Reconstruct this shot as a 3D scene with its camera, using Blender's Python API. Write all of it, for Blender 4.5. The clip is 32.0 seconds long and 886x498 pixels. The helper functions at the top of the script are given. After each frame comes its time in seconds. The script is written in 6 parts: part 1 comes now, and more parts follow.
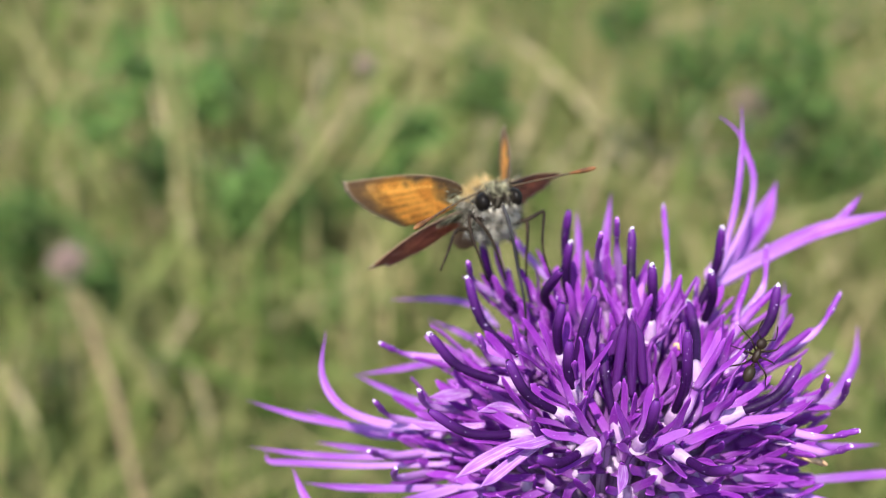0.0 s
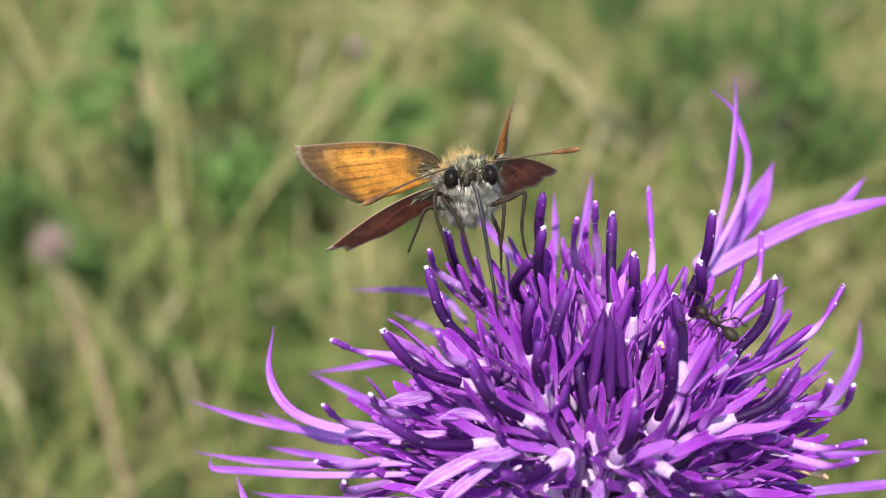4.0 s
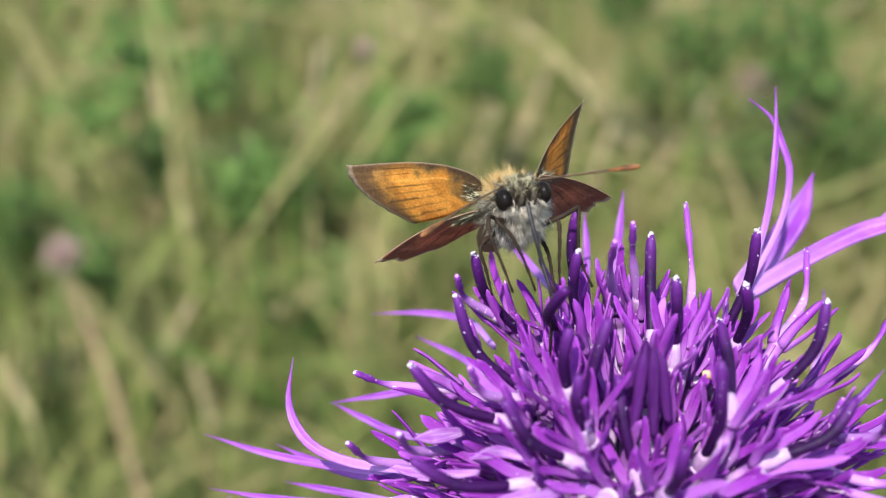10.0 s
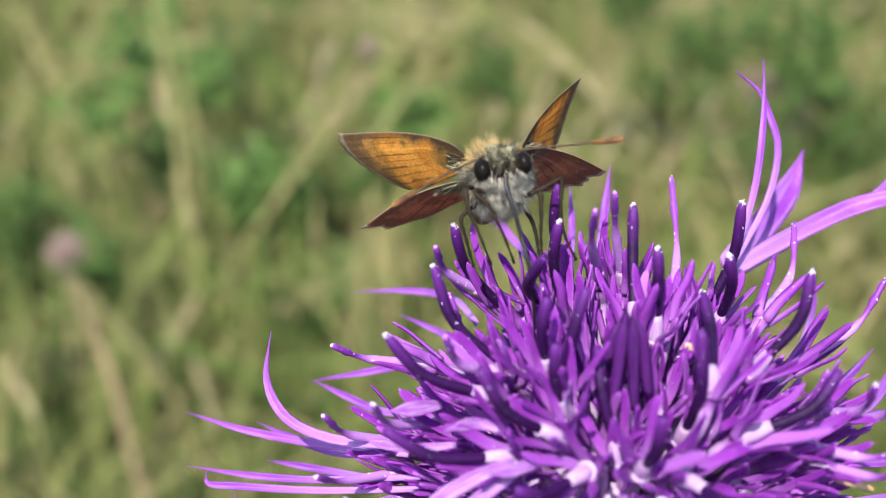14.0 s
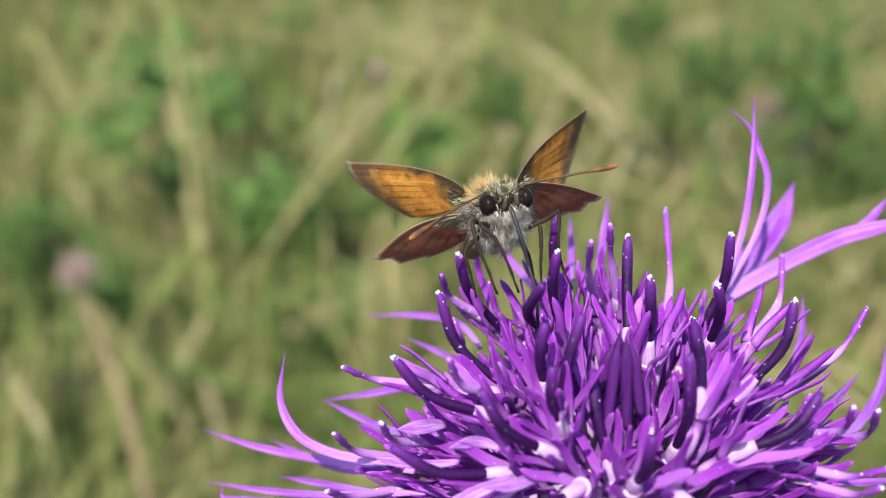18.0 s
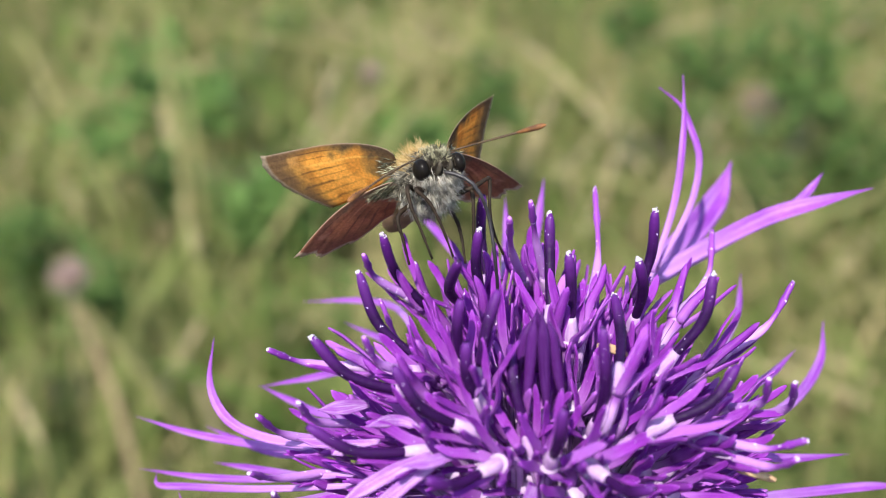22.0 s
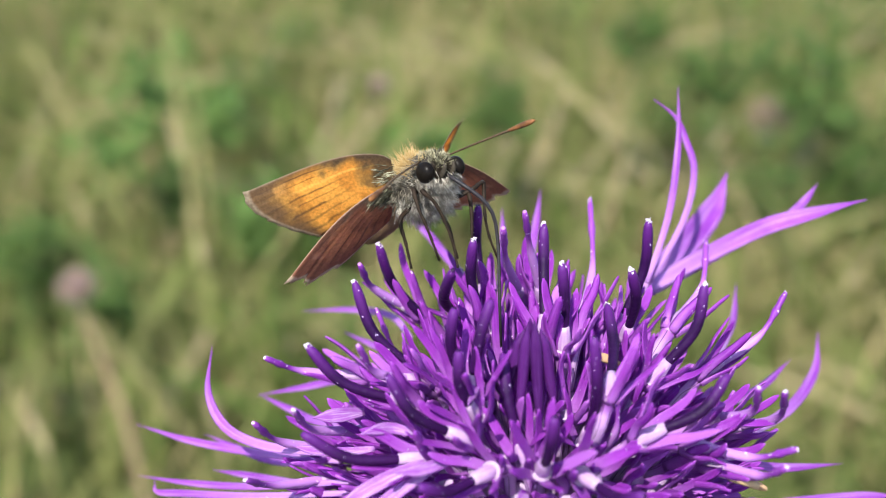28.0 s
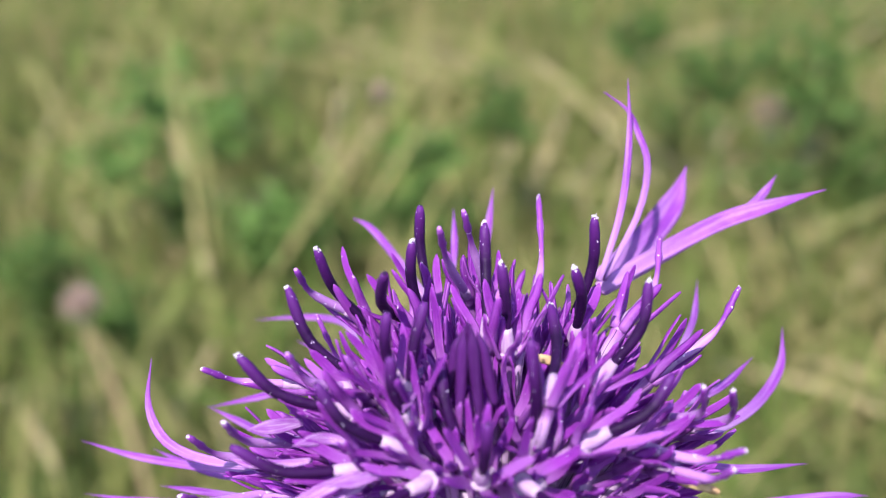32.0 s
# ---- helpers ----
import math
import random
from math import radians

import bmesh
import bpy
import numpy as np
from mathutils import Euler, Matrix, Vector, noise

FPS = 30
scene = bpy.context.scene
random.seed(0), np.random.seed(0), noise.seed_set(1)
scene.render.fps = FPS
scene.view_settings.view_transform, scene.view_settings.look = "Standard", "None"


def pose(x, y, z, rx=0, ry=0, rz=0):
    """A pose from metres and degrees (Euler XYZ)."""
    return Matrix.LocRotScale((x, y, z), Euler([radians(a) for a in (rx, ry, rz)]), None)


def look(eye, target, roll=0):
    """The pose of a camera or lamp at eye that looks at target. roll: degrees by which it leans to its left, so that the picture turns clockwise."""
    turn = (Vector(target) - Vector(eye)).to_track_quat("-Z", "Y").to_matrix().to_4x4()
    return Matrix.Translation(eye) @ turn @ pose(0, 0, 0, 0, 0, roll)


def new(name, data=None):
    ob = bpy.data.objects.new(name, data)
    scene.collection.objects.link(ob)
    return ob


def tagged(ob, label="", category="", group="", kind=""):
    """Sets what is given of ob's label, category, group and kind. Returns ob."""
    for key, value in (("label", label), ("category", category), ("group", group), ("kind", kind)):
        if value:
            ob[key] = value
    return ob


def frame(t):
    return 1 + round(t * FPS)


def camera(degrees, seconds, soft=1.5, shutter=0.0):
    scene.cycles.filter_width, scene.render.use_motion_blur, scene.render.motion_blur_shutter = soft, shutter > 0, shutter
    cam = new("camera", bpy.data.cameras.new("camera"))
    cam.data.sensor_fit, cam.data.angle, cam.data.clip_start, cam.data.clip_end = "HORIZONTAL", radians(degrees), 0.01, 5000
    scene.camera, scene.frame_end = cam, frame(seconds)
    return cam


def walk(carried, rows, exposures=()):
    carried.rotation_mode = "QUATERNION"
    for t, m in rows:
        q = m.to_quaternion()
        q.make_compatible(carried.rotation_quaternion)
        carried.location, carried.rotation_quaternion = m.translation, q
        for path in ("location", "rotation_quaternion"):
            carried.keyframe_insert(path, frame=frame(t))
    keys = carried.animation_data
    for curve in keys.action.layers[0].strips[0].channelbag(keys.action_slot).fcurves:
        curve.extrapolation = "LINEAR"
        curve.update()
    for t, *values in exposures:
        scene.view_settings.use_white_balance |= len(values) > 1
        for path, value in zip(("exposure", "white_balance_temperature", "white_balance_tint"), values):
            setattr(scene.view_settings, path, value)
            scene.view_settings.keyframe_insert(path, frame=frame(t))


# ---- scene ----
cam = camera(40.0, 32.0, soft=1.0)
cam.data.dof.use_dof = True
cam.data.dof.focus_distance = 0.0868
cam.data.dof.aperture_fstop = 26.5
walk(cam, [
    (0, pose(-0.01545, -0.08368, 0.56013, 65.459, -1.017, 0.193)),
    (0.5, pose(-0.01479, -0.08254, 0.56050, 65.186, -1.539, 0.494)),
    (1, pose(-0.01165, -0.08094, 0.55795, 65.007, -1.555, 0.224)),
    (1.5, pose(-0.01246, -0.07831, 0.55745, 65.264, -1.421, 0.016)),
    (2, pose(-0.01010, -0.07827, 0.55638, 65.091, -1.265, 0.150)),
    (2.5, pose(-0.01284, -0.07669, 0.55612, 65.168, -0.944, -0.087)),
    (4.5, pose(-0.01286, -0.07420, 0.55600, 64.566, -1.388, 0.002)),
    (5, pose(-0.01094, -0.07382, 0.55512, 64.525, -1.260, -0.196)),
    (5.5, pose(-0.00956, -0.07272, 0.55384, 64.574, -1.087, -0.455)),
    (6, pose(-0.01324, -0.07301, 0.55573, 64.595, -0.608, -0.383)),
    (6.5, pose(-0.01347, -0.06978, 0.55566, 64.736, -0.758, -0.238)),
    (7, pose(-0.01394, -0.06994, 0.55579, 64.617, -1.021, -0.180)),
    (7.5, pose(-0.01158, -0.06958, 0.55485, 64.614, -1.316, -0.055)),
    (8, pose(-0.01109, -0.06880, 0.55440, 64.544, -1.031, -0.193)),
    (8.5, pose(-0.00975, -0.06766, 0.55367, 64.584, -0.832, -0.274)),
    (9, pose(-0.00890, -0.06792, 0.55241, 64.556, -0.730, -0.097)),
    (9.5, pose(-0.00942, -0.06891, 0.55246, 64.598, -0.455, -0.170)),
    (10, pose(-0.01405, -0.06888, 0.55551, 64.705, -0.251, 0.037)),
    (10.5, pose(-0.01370, -0.07030, 0.55625, 64.616, -0.668, 0.203)),
    (11, pose(-0.01353, -0.07124, 0.55627, 64.701, -0.899, 0.332)),
    (11.5, pose(-0.01305, -0.07027, 0.55466, 64.850, -0.941, 0.137)),
    (12, pose(-0.01095, -0.07051, 0.55303, 64.865, -0.786, 0.031)),
    (12.5, pose(-0.00984, -0.07021, 0.55233, 64.938, -0.327, -0.065)),
    (13, pose(-0.01063, -0.06931, 0.55249, 65.000, 0.000, -0.000)),
    (13.5, pose(-0.01229, -0.06874, 0.55328, 64.854, -0.017, 0.193)),
    (14, pose(-0.01221, -0.06844, 0.55297, 64.791, -0.322, 0.364)),
    (14.5, pose(-0.01185, -0.06903, 0.55378, 64.821, -0.240, 0.428)),
    (16.5, pose(-0.01297, -0.07000, 0.55582, 65.163, -0.032, 0.843)),
    (17, pose(-0.01426, -0.07298, 0.55718, 65.338, -0.401, 1.000)),
    (17.5, pose(-0.01192, -0.07335, 0.55579, 65.544, -0.657, 0.911)),
    (18, pose(-0.01188, -0.07271, 0.55543, 65.819, -0.405, 0.893)),
    (18.5, pose(-0.00880, -0.07285, 0.55427, 65.843, -0.317, 0.591)),
    (19, pose(-0.00861, -0.07250, 0.55435, 65.893, -0.094, 0.680)),
    (19.5, pose(-0.01084, -0.07291, 0.55557, 65.939, -0.129, 0.886)),
    (20, pose(-0.00841, -0.07343, 0.55556, 65.983, -0.213, 1.160)),
    (20.5, pose(-0.00568, -0.07349, 0.55437, 65.904, -0.247, 0.859)),
    (21, pose(-0.00640, -0.07297, 0.55447, 65.795, -0.019, 0.652)),
    (21.5, pose(-0.00546, -0.07378, 0.55425, 65.801, 0.045, 0.540)),
    (22, pose(-0.00638, -0.07306, 0.55394, 65.877, 0.395, 0.515)),
    (22.5, pose(-0.00738, -0.07396, 0.55473, 66.073, 0.506, 0.488)),
    (23, pose(-0.01109, -0.07589, 0.55668, 66.181, 0.199, 0.927)),
    (23.5, pose(-0.00919, -0.07614, 0.55720, 66.163, 0.202, 0.995)),
    (24, pose(-0.00707, -0.07447, 0.55666, 66.116, 0.159, 0.962)),
    (24.5, pose(-0.00586, -0.07512, 0.55526, 66.410, 0.213, 0.858)),
    (26.5, pose(-0.00506, -0.07497, 0.55524, 66.290, 0.368, 0.936)),
    (27, pose(-0.00465, -0.07250, 0.55446, 66.147, 0.299, 0.887)),
    (27.5, pose(-0.00683, -0.07322, 0.55532, 66.323, 0.438, 0.853)),
    (28, pose(-0.00543, -0.07397, 0.55420, 66.424, 0.418, 0.930)),
    (28.5, pose(-0.00411, -0.07505, 0.55272, 66.536, 0.516, 0.874)),
    (29, pose(-0.00725, -0.07180, 0.55538, 65.876, 0.829, 0.674)),
    (29.5, pose(-0.00869, -0.07633, 0.55478, 66.355, 0.803, 0.948)),
    (30, pose(-0.00846, -0.07923, 0.55561, 66.682, 0.659, 1.370)),
    (30.5, pose(-0.00664, -0.07733, 0.55559, 66.653, 0.438, 0.902)),
    (31, pose(-0.00883, -0.07384, 0.55502, 66.735, 0.473, 1.348)),
    (31.5, pose(-0.00336, -0.06699, 0.55494, 66.624, 1.257, 1.314)),
    (32, pose(-0.00050, -0.07127, 0.55260, 66.722, 1.983, 0.774)),
])

# ---- world and sun ----
SUN_EL, SUN_AZ = radians(50), radians(-18)      # azimuth from -y (behind the camera) towards -x
world = bpy.data.worlds.new("meadow_sky")
scene.world = world
world.use_nodes = True
wn = world.node_tree
sky = wn.nodes.new("ShaderNodeTexSky")
sky.sky_type, sky.sun_disc = "NISHITA", False
sky.sun_elevation = SUN_EL
bg = wn.nodes["Background"]
bg.inputs["Strength"].default_value = 0.125
wn.links.new(sky.outputs[0], bg.inputs["Color"])
sun_way = Vector((math.sin(SUN_AZ) * math.cos(SUN_EL), -math.cos(SUN_AZ) * math.cos(SUN_EL), math.sin(SUN_EL)))
sky.sun_rotation = math.atan2(sun_way.x, sun_way.y)
sun = new("sun", bpy.data.lights.new("sun", "SUN"))
sun.data.energy, sun.data.angle, sun.data.color = 3.85, radians(0.53), (1.0, 0.965, 0.88)
sun.matrix_world = look(sun_way * 10, (0, 0, 0))
scene.view_settings.exposure = 1.245

# ---- materials ----
def material(name, colour, rough=0.5, dark=None, scale=400.0, amount=0.5, per_object=0.0, per_island=0.0, translucent=0.0, stretch=(1, 1, 1),
             bump=0.0, bump_scale=3000.0, metal=0.0, sheen=0.0, specks=None, speck_scale=2500.0, speck_at=0.68, alt=None, gloss=0.4, streak=None, rare=None, tip=None, clump=0.0, foot=None, foot_at=(0.48, 0.10, 0.6), painted_folds=None, fibre=16.0):
    m = bpy.data.materials.new(name)
    m.use_nodes = True
    nt = m.node_tree
    b = nt.nodes["Principled BSDF"]
    b.inputs["Roughness"].default_value, b.inputs["Metallic"].default_value = rough, metal
    b.inputs["Sheen Weight"].default_value = sheen
    b.inputs["Specular IOR Level"].default_value = gloss
    co = nt.nodes.new("ShaderNodeTexCoord")
    mp = nt.nodes.new("ShaderNodeMapping")
    mp.inputs["Scale"].default_value = stretch
    nt.links.new(co.outputs["Object"], mp.inputs["Vector"])
    dark = dark or tuple(c * 0.55 for c in colour)

    def noise_fac(s, detail=4.0):
        n = nt.nodes.new("ShaderNodeTexNoise")
        n.inputs["Scale"].default_value, n.inputs["Detail"].default_value = s, detail
        nt.links.new(mp.outputs[0], n.inputs["Vector"])
        return n.outputs["Fac"]

    def mix(fac, a, b2):
        x = nt.nodes.new("ShaderNodeMix")
        x.data_type = "RGBA"
        for sock, v in ((x.inputs[0], fac), (x.inputs[6], a), (x.inputs[7], b2)):
            if isinstance(v, (int, float)):
                sock.default_value = v
            elif isinstance(v, tuple):
                sock.default_value = (*v, 1)
            else:
                nt.links.new(v, sock)
        return x.outputs[2]

    def ramp(fac, lo, hi, top=1.0):
        r = nt.nodes.new("ShaderNodeMapRange")
        for i, v in ((1, lo), (2, hi), (3, 0.0), (4, top)):
            r.inputs[i].default_value = v
        nt.links.new(fac, r.inputs[0])
        return r.outputs[0]

    col = mix(ramp(noise_fac(scale), 0.35, 0.68, amount), colour, dark)
    col = mix(ramp(noise_fac(scale * 6.3), 0.4, 0.7, amount * 0.5), col, dark)
    if alt and per_island:
        g = nt.nodes.new("ShaderNodeNewGeometry")
        col = mix(ramp(g.outputs["Random Per Island"], 0.0, 1.0, per_island), col, alt)
    if alt and per_object:
        o = nt.nodes.new("ShaderNodeObjectInfo")
        col = mix(ramp(o.outputs["Random"], 0.0, 1.0, per_object), col, alt)
    if clump:
        col = mix(ramp(noise_fac(1500.0, 2.0), 0.44, 0.60, clump), col, dark)
    if rare:
        o = nt.nodes.new("ShaderNodeObjectInfo")
        col = mix(ramp(o.outputs["Random"], 0.74, 0.96, 0.85), col, rare)
    if streak:
        uvn = nt.nodes.new("ShaderNodeUVMap")
        um = nt.nodes.new("ShaderNodeMapping")
        um.inputs["Scale"].default_value = (1.3, fibre, 1.0)
        nt.links.new(uvn.outputs[0], um.inputs["Vector"])
        sn = nt.nodes.new("ShaderNodeTexNoise")
        sn.inputs["Scale"].default_value, sn.inputs["Detail"].default_value = 1.6, 3.0
        nt.links.new(um.outputs[0], sn.inputs["Vector"])
        col = mix(ramp(sn.outputs["Fac"], 0.45, 0.68, 0.75), col, streak)
    if tip or foot:
        uvn = nt.nodes.new("ShaderNodeUVMap")
        su = nt.nodes.new("ShaderNodeSeparateXYZ")
        nt.links.new(uvn.outputs[0], su.inputs[0])
        if tip:
            col = mix(ramp(su.outputs[0], 0.55, 1.0, 1.0), col, tip)
        if foot:
            col = mix(ramp(su.outputs[0], *foot_at), col, foot)
    if painted_folds:
        # fine folds between the five lobes, their crease darkness painted into the colour
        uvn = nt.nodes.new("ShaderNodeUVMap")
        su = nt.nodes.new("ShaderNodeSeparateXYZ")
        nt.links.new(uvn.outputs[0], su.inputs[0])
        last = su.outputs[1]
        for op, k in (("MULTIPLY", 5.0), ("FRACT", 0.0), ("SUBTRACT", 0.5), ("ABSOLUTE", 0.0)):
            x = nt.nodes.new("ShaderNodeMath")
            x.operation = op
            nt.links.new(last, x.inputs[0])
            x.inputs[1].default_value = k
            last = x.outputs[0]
        col = mix(ramp(last, 0.07, 0.02, 0.9), col, painted_folds)
    if specks:
        col = mix(ramp(noise_fac(speck_scale, 1.0), speck_at, speck_at + 0.03), col, specks)
    nt.links.new(col, b.inputs["Base Color"])
    if bump:
        bp = nt.nodes.new("ShaderNodeBump")
        bp.inputs["Strength"].default_value, bp.inputs["Distance"].default_value = bump, 0.0002
        nt.links.new(noise_fac(bump_scale, 3.0), bp.inputs["Height"])
        nt.links.new(bp.outputs[0], b.inputs["Normal"])
    if translucent:
        tr = nt.nodes.new("ShaderNodeBsdfTranslucent")
        nt.links.new(col, tr.inputs["Color"])
        ms = nt.nodes.new("ShaderNodeMixShader")
        ms.inputs[0].default_value = translucent
        nt.links.new(b.outputs[0], ms.inputs[1])
        nt.links.new(tr.outputs[0], ms.inputs[2])
        nt.links.new(ms.outputs[0], nt.nodes["Material Output"].inputs[0])
    return m


def wing_material(name, inner, mid, border, vein, base, through_light, rim):
    """Pattern along UV: u from the hinge to the outer margin, v from the leading to the trailing edge."""
    m = bpy.data.materials.new(name)
    m.use_nodes = True
    nt = m.node_tree
    b = nt.nodes["Principled BSDF"]
    b.inputs["Roughness"].default_value, b.inputs["Sheen Weight"].default_value = 0.8, 0.03
    uv = nt.nodes.new("ShaderNodeUVMap")
    sep = nt.nodes.new("ShaderNodeSeparateXYZ")
    nt.links.new(uv.outputs[0], sep.inputs[0])
    co = nt.nodes.new("ShaderNodeTexCoord")

    def noise_node(scale, detail):
        n = nt.nodes.new("ShaderNodeTexNoise")
        n.inputs["Scale"].default_value, n.inputs["Detail"].default_value = scale, detail
        nt.links.new(co.outputs["Object"], n.inputs["Vector"])
        return n.outputs["Fac"]

    def calc(op, a, c=0.0):
        x = nt.nodes.new("ShaderNodeMath")
        x.operation = op
        for sock, v in ((x.inputs[0], a), (x.inputs[1], c)):
            if isinstance(v, (int, float)):
                sock.default_value = v
            else:
                nt.links.new(v, sock)
        return x.outputs[0]

    def band(value, a, c, top):
        k = nt.nodes.new("ShaderNodeMapRange")
        k.interpolation_type = "SMOOTHSTEP"
        for i, v in ((1, a), (2, c), (3, 0.0), (4, top)):
            k.inputs[i].default_value = v
        nt.links.new(value, k.inputs[0])
        return k.outputs[0]

    def over(under, fac, colour):
        k = nt.nodes.new("ShaderNodeMix")
        k.data_type = "RGBA"
        nt.links.new(fac, k.inputs[0])
        if isinstance(under, tuple):
            k.inputs[6].default_value = (*under, 1)
        else:
            nt.links.new(under, k.inputs[6])
        k.inputs[7].default_value = (*colour, 1)
        return k.outputs[2]

    coarse, fine, patchy = noise_node(450.0, 5.0), noise_node(5000.0, 2.0), noise_node(900.0, 2.0)
    wob = calc("SUBTRACT", coarse, 0.5)
    u = calc("ADD", sep.outputs[0], calc("MULTIPLY", wob, 0.30))
    v = calc("ADD", sep.outputs[1], calc("MULTIPLY", wob, 0.09))
    col = over(mid, band(coarse, 0.42, 0.62, 0.75), inner)
    # veins, each of its own strength, and the pale ray along the middle cell
    for v0, wide, top in ((0.12, 0.020, 0.7), (0.23, 0.018, 0.5), (0.45, 0.026, 0.7), (0.56, 0.020, 0.45), (0.67, 0.028, 0.75), (0.79, 0.022, 0.5), (0.90, 0.028, 0.65)):
        off = calc("ABSOLUTE", calc("SUBTRACT", v, v0))
        col = over(col, calc("MULTIPLY", band(off, wide, 0.0, top), calc("MULTIPLY", band(patchy, 0.25, 0.5, 1.0), band(u, 0.30, 0.55, 1.0))), vein)
    ray_off = calc("ABSOLUTE", calc("SUBTRACT", v, 0.35))
    col = over(col, calc("MULTIPLY", band(ray_off, 0.045, 0.0, 0.8), band(u, 0.85, 0.6, 1.0)), tuple(min(1.0, c * 1.2 + 0.03) for c in mid))
    # dark root and leading edge, and the border that is broad at the apex and fades to the rear
    col = over(col, band(calc("ADD", calc("ADD", u, calc("MULTIPLY", v, 0.30)), calc("MULTIPLY", wob, 0.8)), 0.56, 0.24, 0.9), base)
    col = over(col, band(v, 0.22, 0.04, 0.5), base)
    col = over(col, band(v, 0.09, 0.0, 0.65), border)
    col = over(col, band(calc("SUBTRACT", u, calc("MULTIPLY", sep.outputs[1], 0.16)), 0.58, 0.84, 0.92), border)
    mark = calc("MULTIPLY", band(calc("ABSOLUTE", calc("SUBTRACT", u, 0.77)), 0.05, 0.01, 0.6), band(calc("ABSOLUTE", calc("SUBTRACT", v, 0.2)), 0.11, 0.04, 1.0))
    col = over(col, mark, tuple(min(1.0, c * 0.8 + 0.06) for c in mid))
    col = over(col, band(sep.outputs[0], 0.945, 0.975, 0.9), rim)
    col = over(col, band(sep.outputs[1], 0.03, 0.0, 0.5), rim)
    z = nt.nodes.new("ShaderNodeMix")
    z.data_type, z.blend_type = "RGBA", "MULTIPLY"
    z.inputs[0].default_value = 0.55
    nt.links.new(col, z.inputs[6])
    fr = nt.nodes.new("ShaderNodeMapRange")
    for i, q in ((1, 0.3), (2, 0.7), (3, 0.55), (4, 1.2)):
        fr.inputs[i].default_value = q
    nt.links.new(fine, fr.inputs[0])
    nt.links.new(fr.outputs[0], z.inputs[7])
    nt.links.new(z.outputs[2], b.inputs["Base Color"])
    bp = nt.nodes.new("ShaderNodeBump")
    bp.inputs["Strength"].default_value, bp.inputs["Distance"].default_value = 0.4, 0.00008
    nt.links.new(calc("ADD", fine, calc("MULTIPLY", coarse, 1.5)), bp.inputs["Height"])
    nt.links.new(bp.outputs[0], b.inputs["Normal"])
    tr = nt.nodes.new("ShaderNodeBsdfTranslucent")
    nt.links.new(z.outputs[2], tr.inputs["Color"])
    ms = nt.nodes.new("ShaderNodeMixShader")
    ms.inputs[0].default_value = through_light
    nt.links.new(b.outputs[0], ms.inputs[1])
    nt.links.new(tr.outputs[0], ms.inputs[2])
    nt.links.new(ms.outputs[0], nt.nodes["Material Output"].inputs[0])
    return m


LOBE = material("violet_corolla", (0.31, 0.034, 0.46), 0.46, (0.160, 0.012, 0.28), 350, 0.75, per_object=0.8, alt=(0.40, 0.065, 0.56), translucent=0.43, bump=0.4, bump_scale=5000, specks=(0.75, 0.6, 0.85), speck_scale=3200, speck_at=0.745, gloss=0.34, streak=(0.42, 0.11, 0.58), fibre=6.0, rare=(0.50, 0.17, 0.65), foot=(0.52, 0.22, 0.66))
FUNNEL = material("corolla_funnel", (0.40, 0.09, 0.55), 0.48, (0.23, 0.028, 0.37), 350, 0.7, per_object=0.7, alt=(0.54, 0.22, 0.68), translucent=0.43, bump=0.3, gloss=0.3, streak=(0.60, 0.31, 0.71), painted_folds=(0.035, 0.004, 0.06), foot=(0.78, 0.60, 0.83), foot_at=(0.80, 0.25, 0.9))
RAY = material("lilac_ray_corolla", (0.35, 0.062, 0.53), 0.46, (0.19, 0.022, 0.35), 260, 0.8, per_object=0.3, alt=(0.45, 0.13, 0.62), translucent=0.42, bump=0.5, gloss=0.36, streak=(0.60, 0.33, 0.73), fibre=5.0, foot=(0.62, 0.35, 0.74), tip=(0.30, 0.05, 0.47))
PALE = material("pale_lilac_filaments", (0.72, 0.52, 0.76), 0.5, (0.52, 0.28, 0.64), 700, 0.7, translucent=0.4, bump=0.3, streak=(0.50, 0.24, 0.62), fibre=10.0)
INSIDE = material("pale_corolla_inside", (0.42, 0.14, 0.56), 0.45, (0.30, 0.06, 0.44), 300, 0.7, translucent=0.45, bump=0.2, gloss=0.4, streak=(0.68, 0.50, 0.75))
TUBE = material("corolla_tube", (0.36, 0.10, 0.50), 0.5, (0.20, 0.04, 0.34), 500, 0.7, translucent=0.3, streak=(0.60, 0.34, 0.72), per_object=0.5, alt=(0.48, 0.20, 0.62))
ANTHER = material("dark_violet_anther", (0.016, 0.002, 0.034), 0.5, (0.006, 0.001, 0.014), 600, 0.7, per_object=0.5, alt=(0.042, 0.005, 0.080), bump=0.35, specks=(0.6, 0.5, 0.75), speck_scale=4600, speck_at=0.74, gloss=0.16, tip=(0.095, 0.014, 0.17), streak=(0.008, 0.001, 0.018), fibre=9.0)
BUD = material("dark_closed_floret", (0.060, 0.008, 0.110), 0.5, (0.026, 0.003, 0.050), 400, 0.7, per_object=0.5, alt=(0.11, 0.016, 0.19), translucent=0.25, bump=0.3, gloss=0.15, streak=(0.10, 0.03, 0.17))
STYLE = material("purple_style", (0.16, 0.02, 0.27), 0.45, (0.08, 0.010, 0.15), 700, 0.6, per_object=0.5, alt=(0.30, 0.07, 0.42), bump=0.25, specks=(0.7, 0.6, 0.8), speck_scale=2600, speck_at=0.7, gloss=0.3, streak=(0.28, 0.08, 0.40), foot=(0.46, 0.22, 0.58), foot_at=(0.60, 0.42, 0.75))
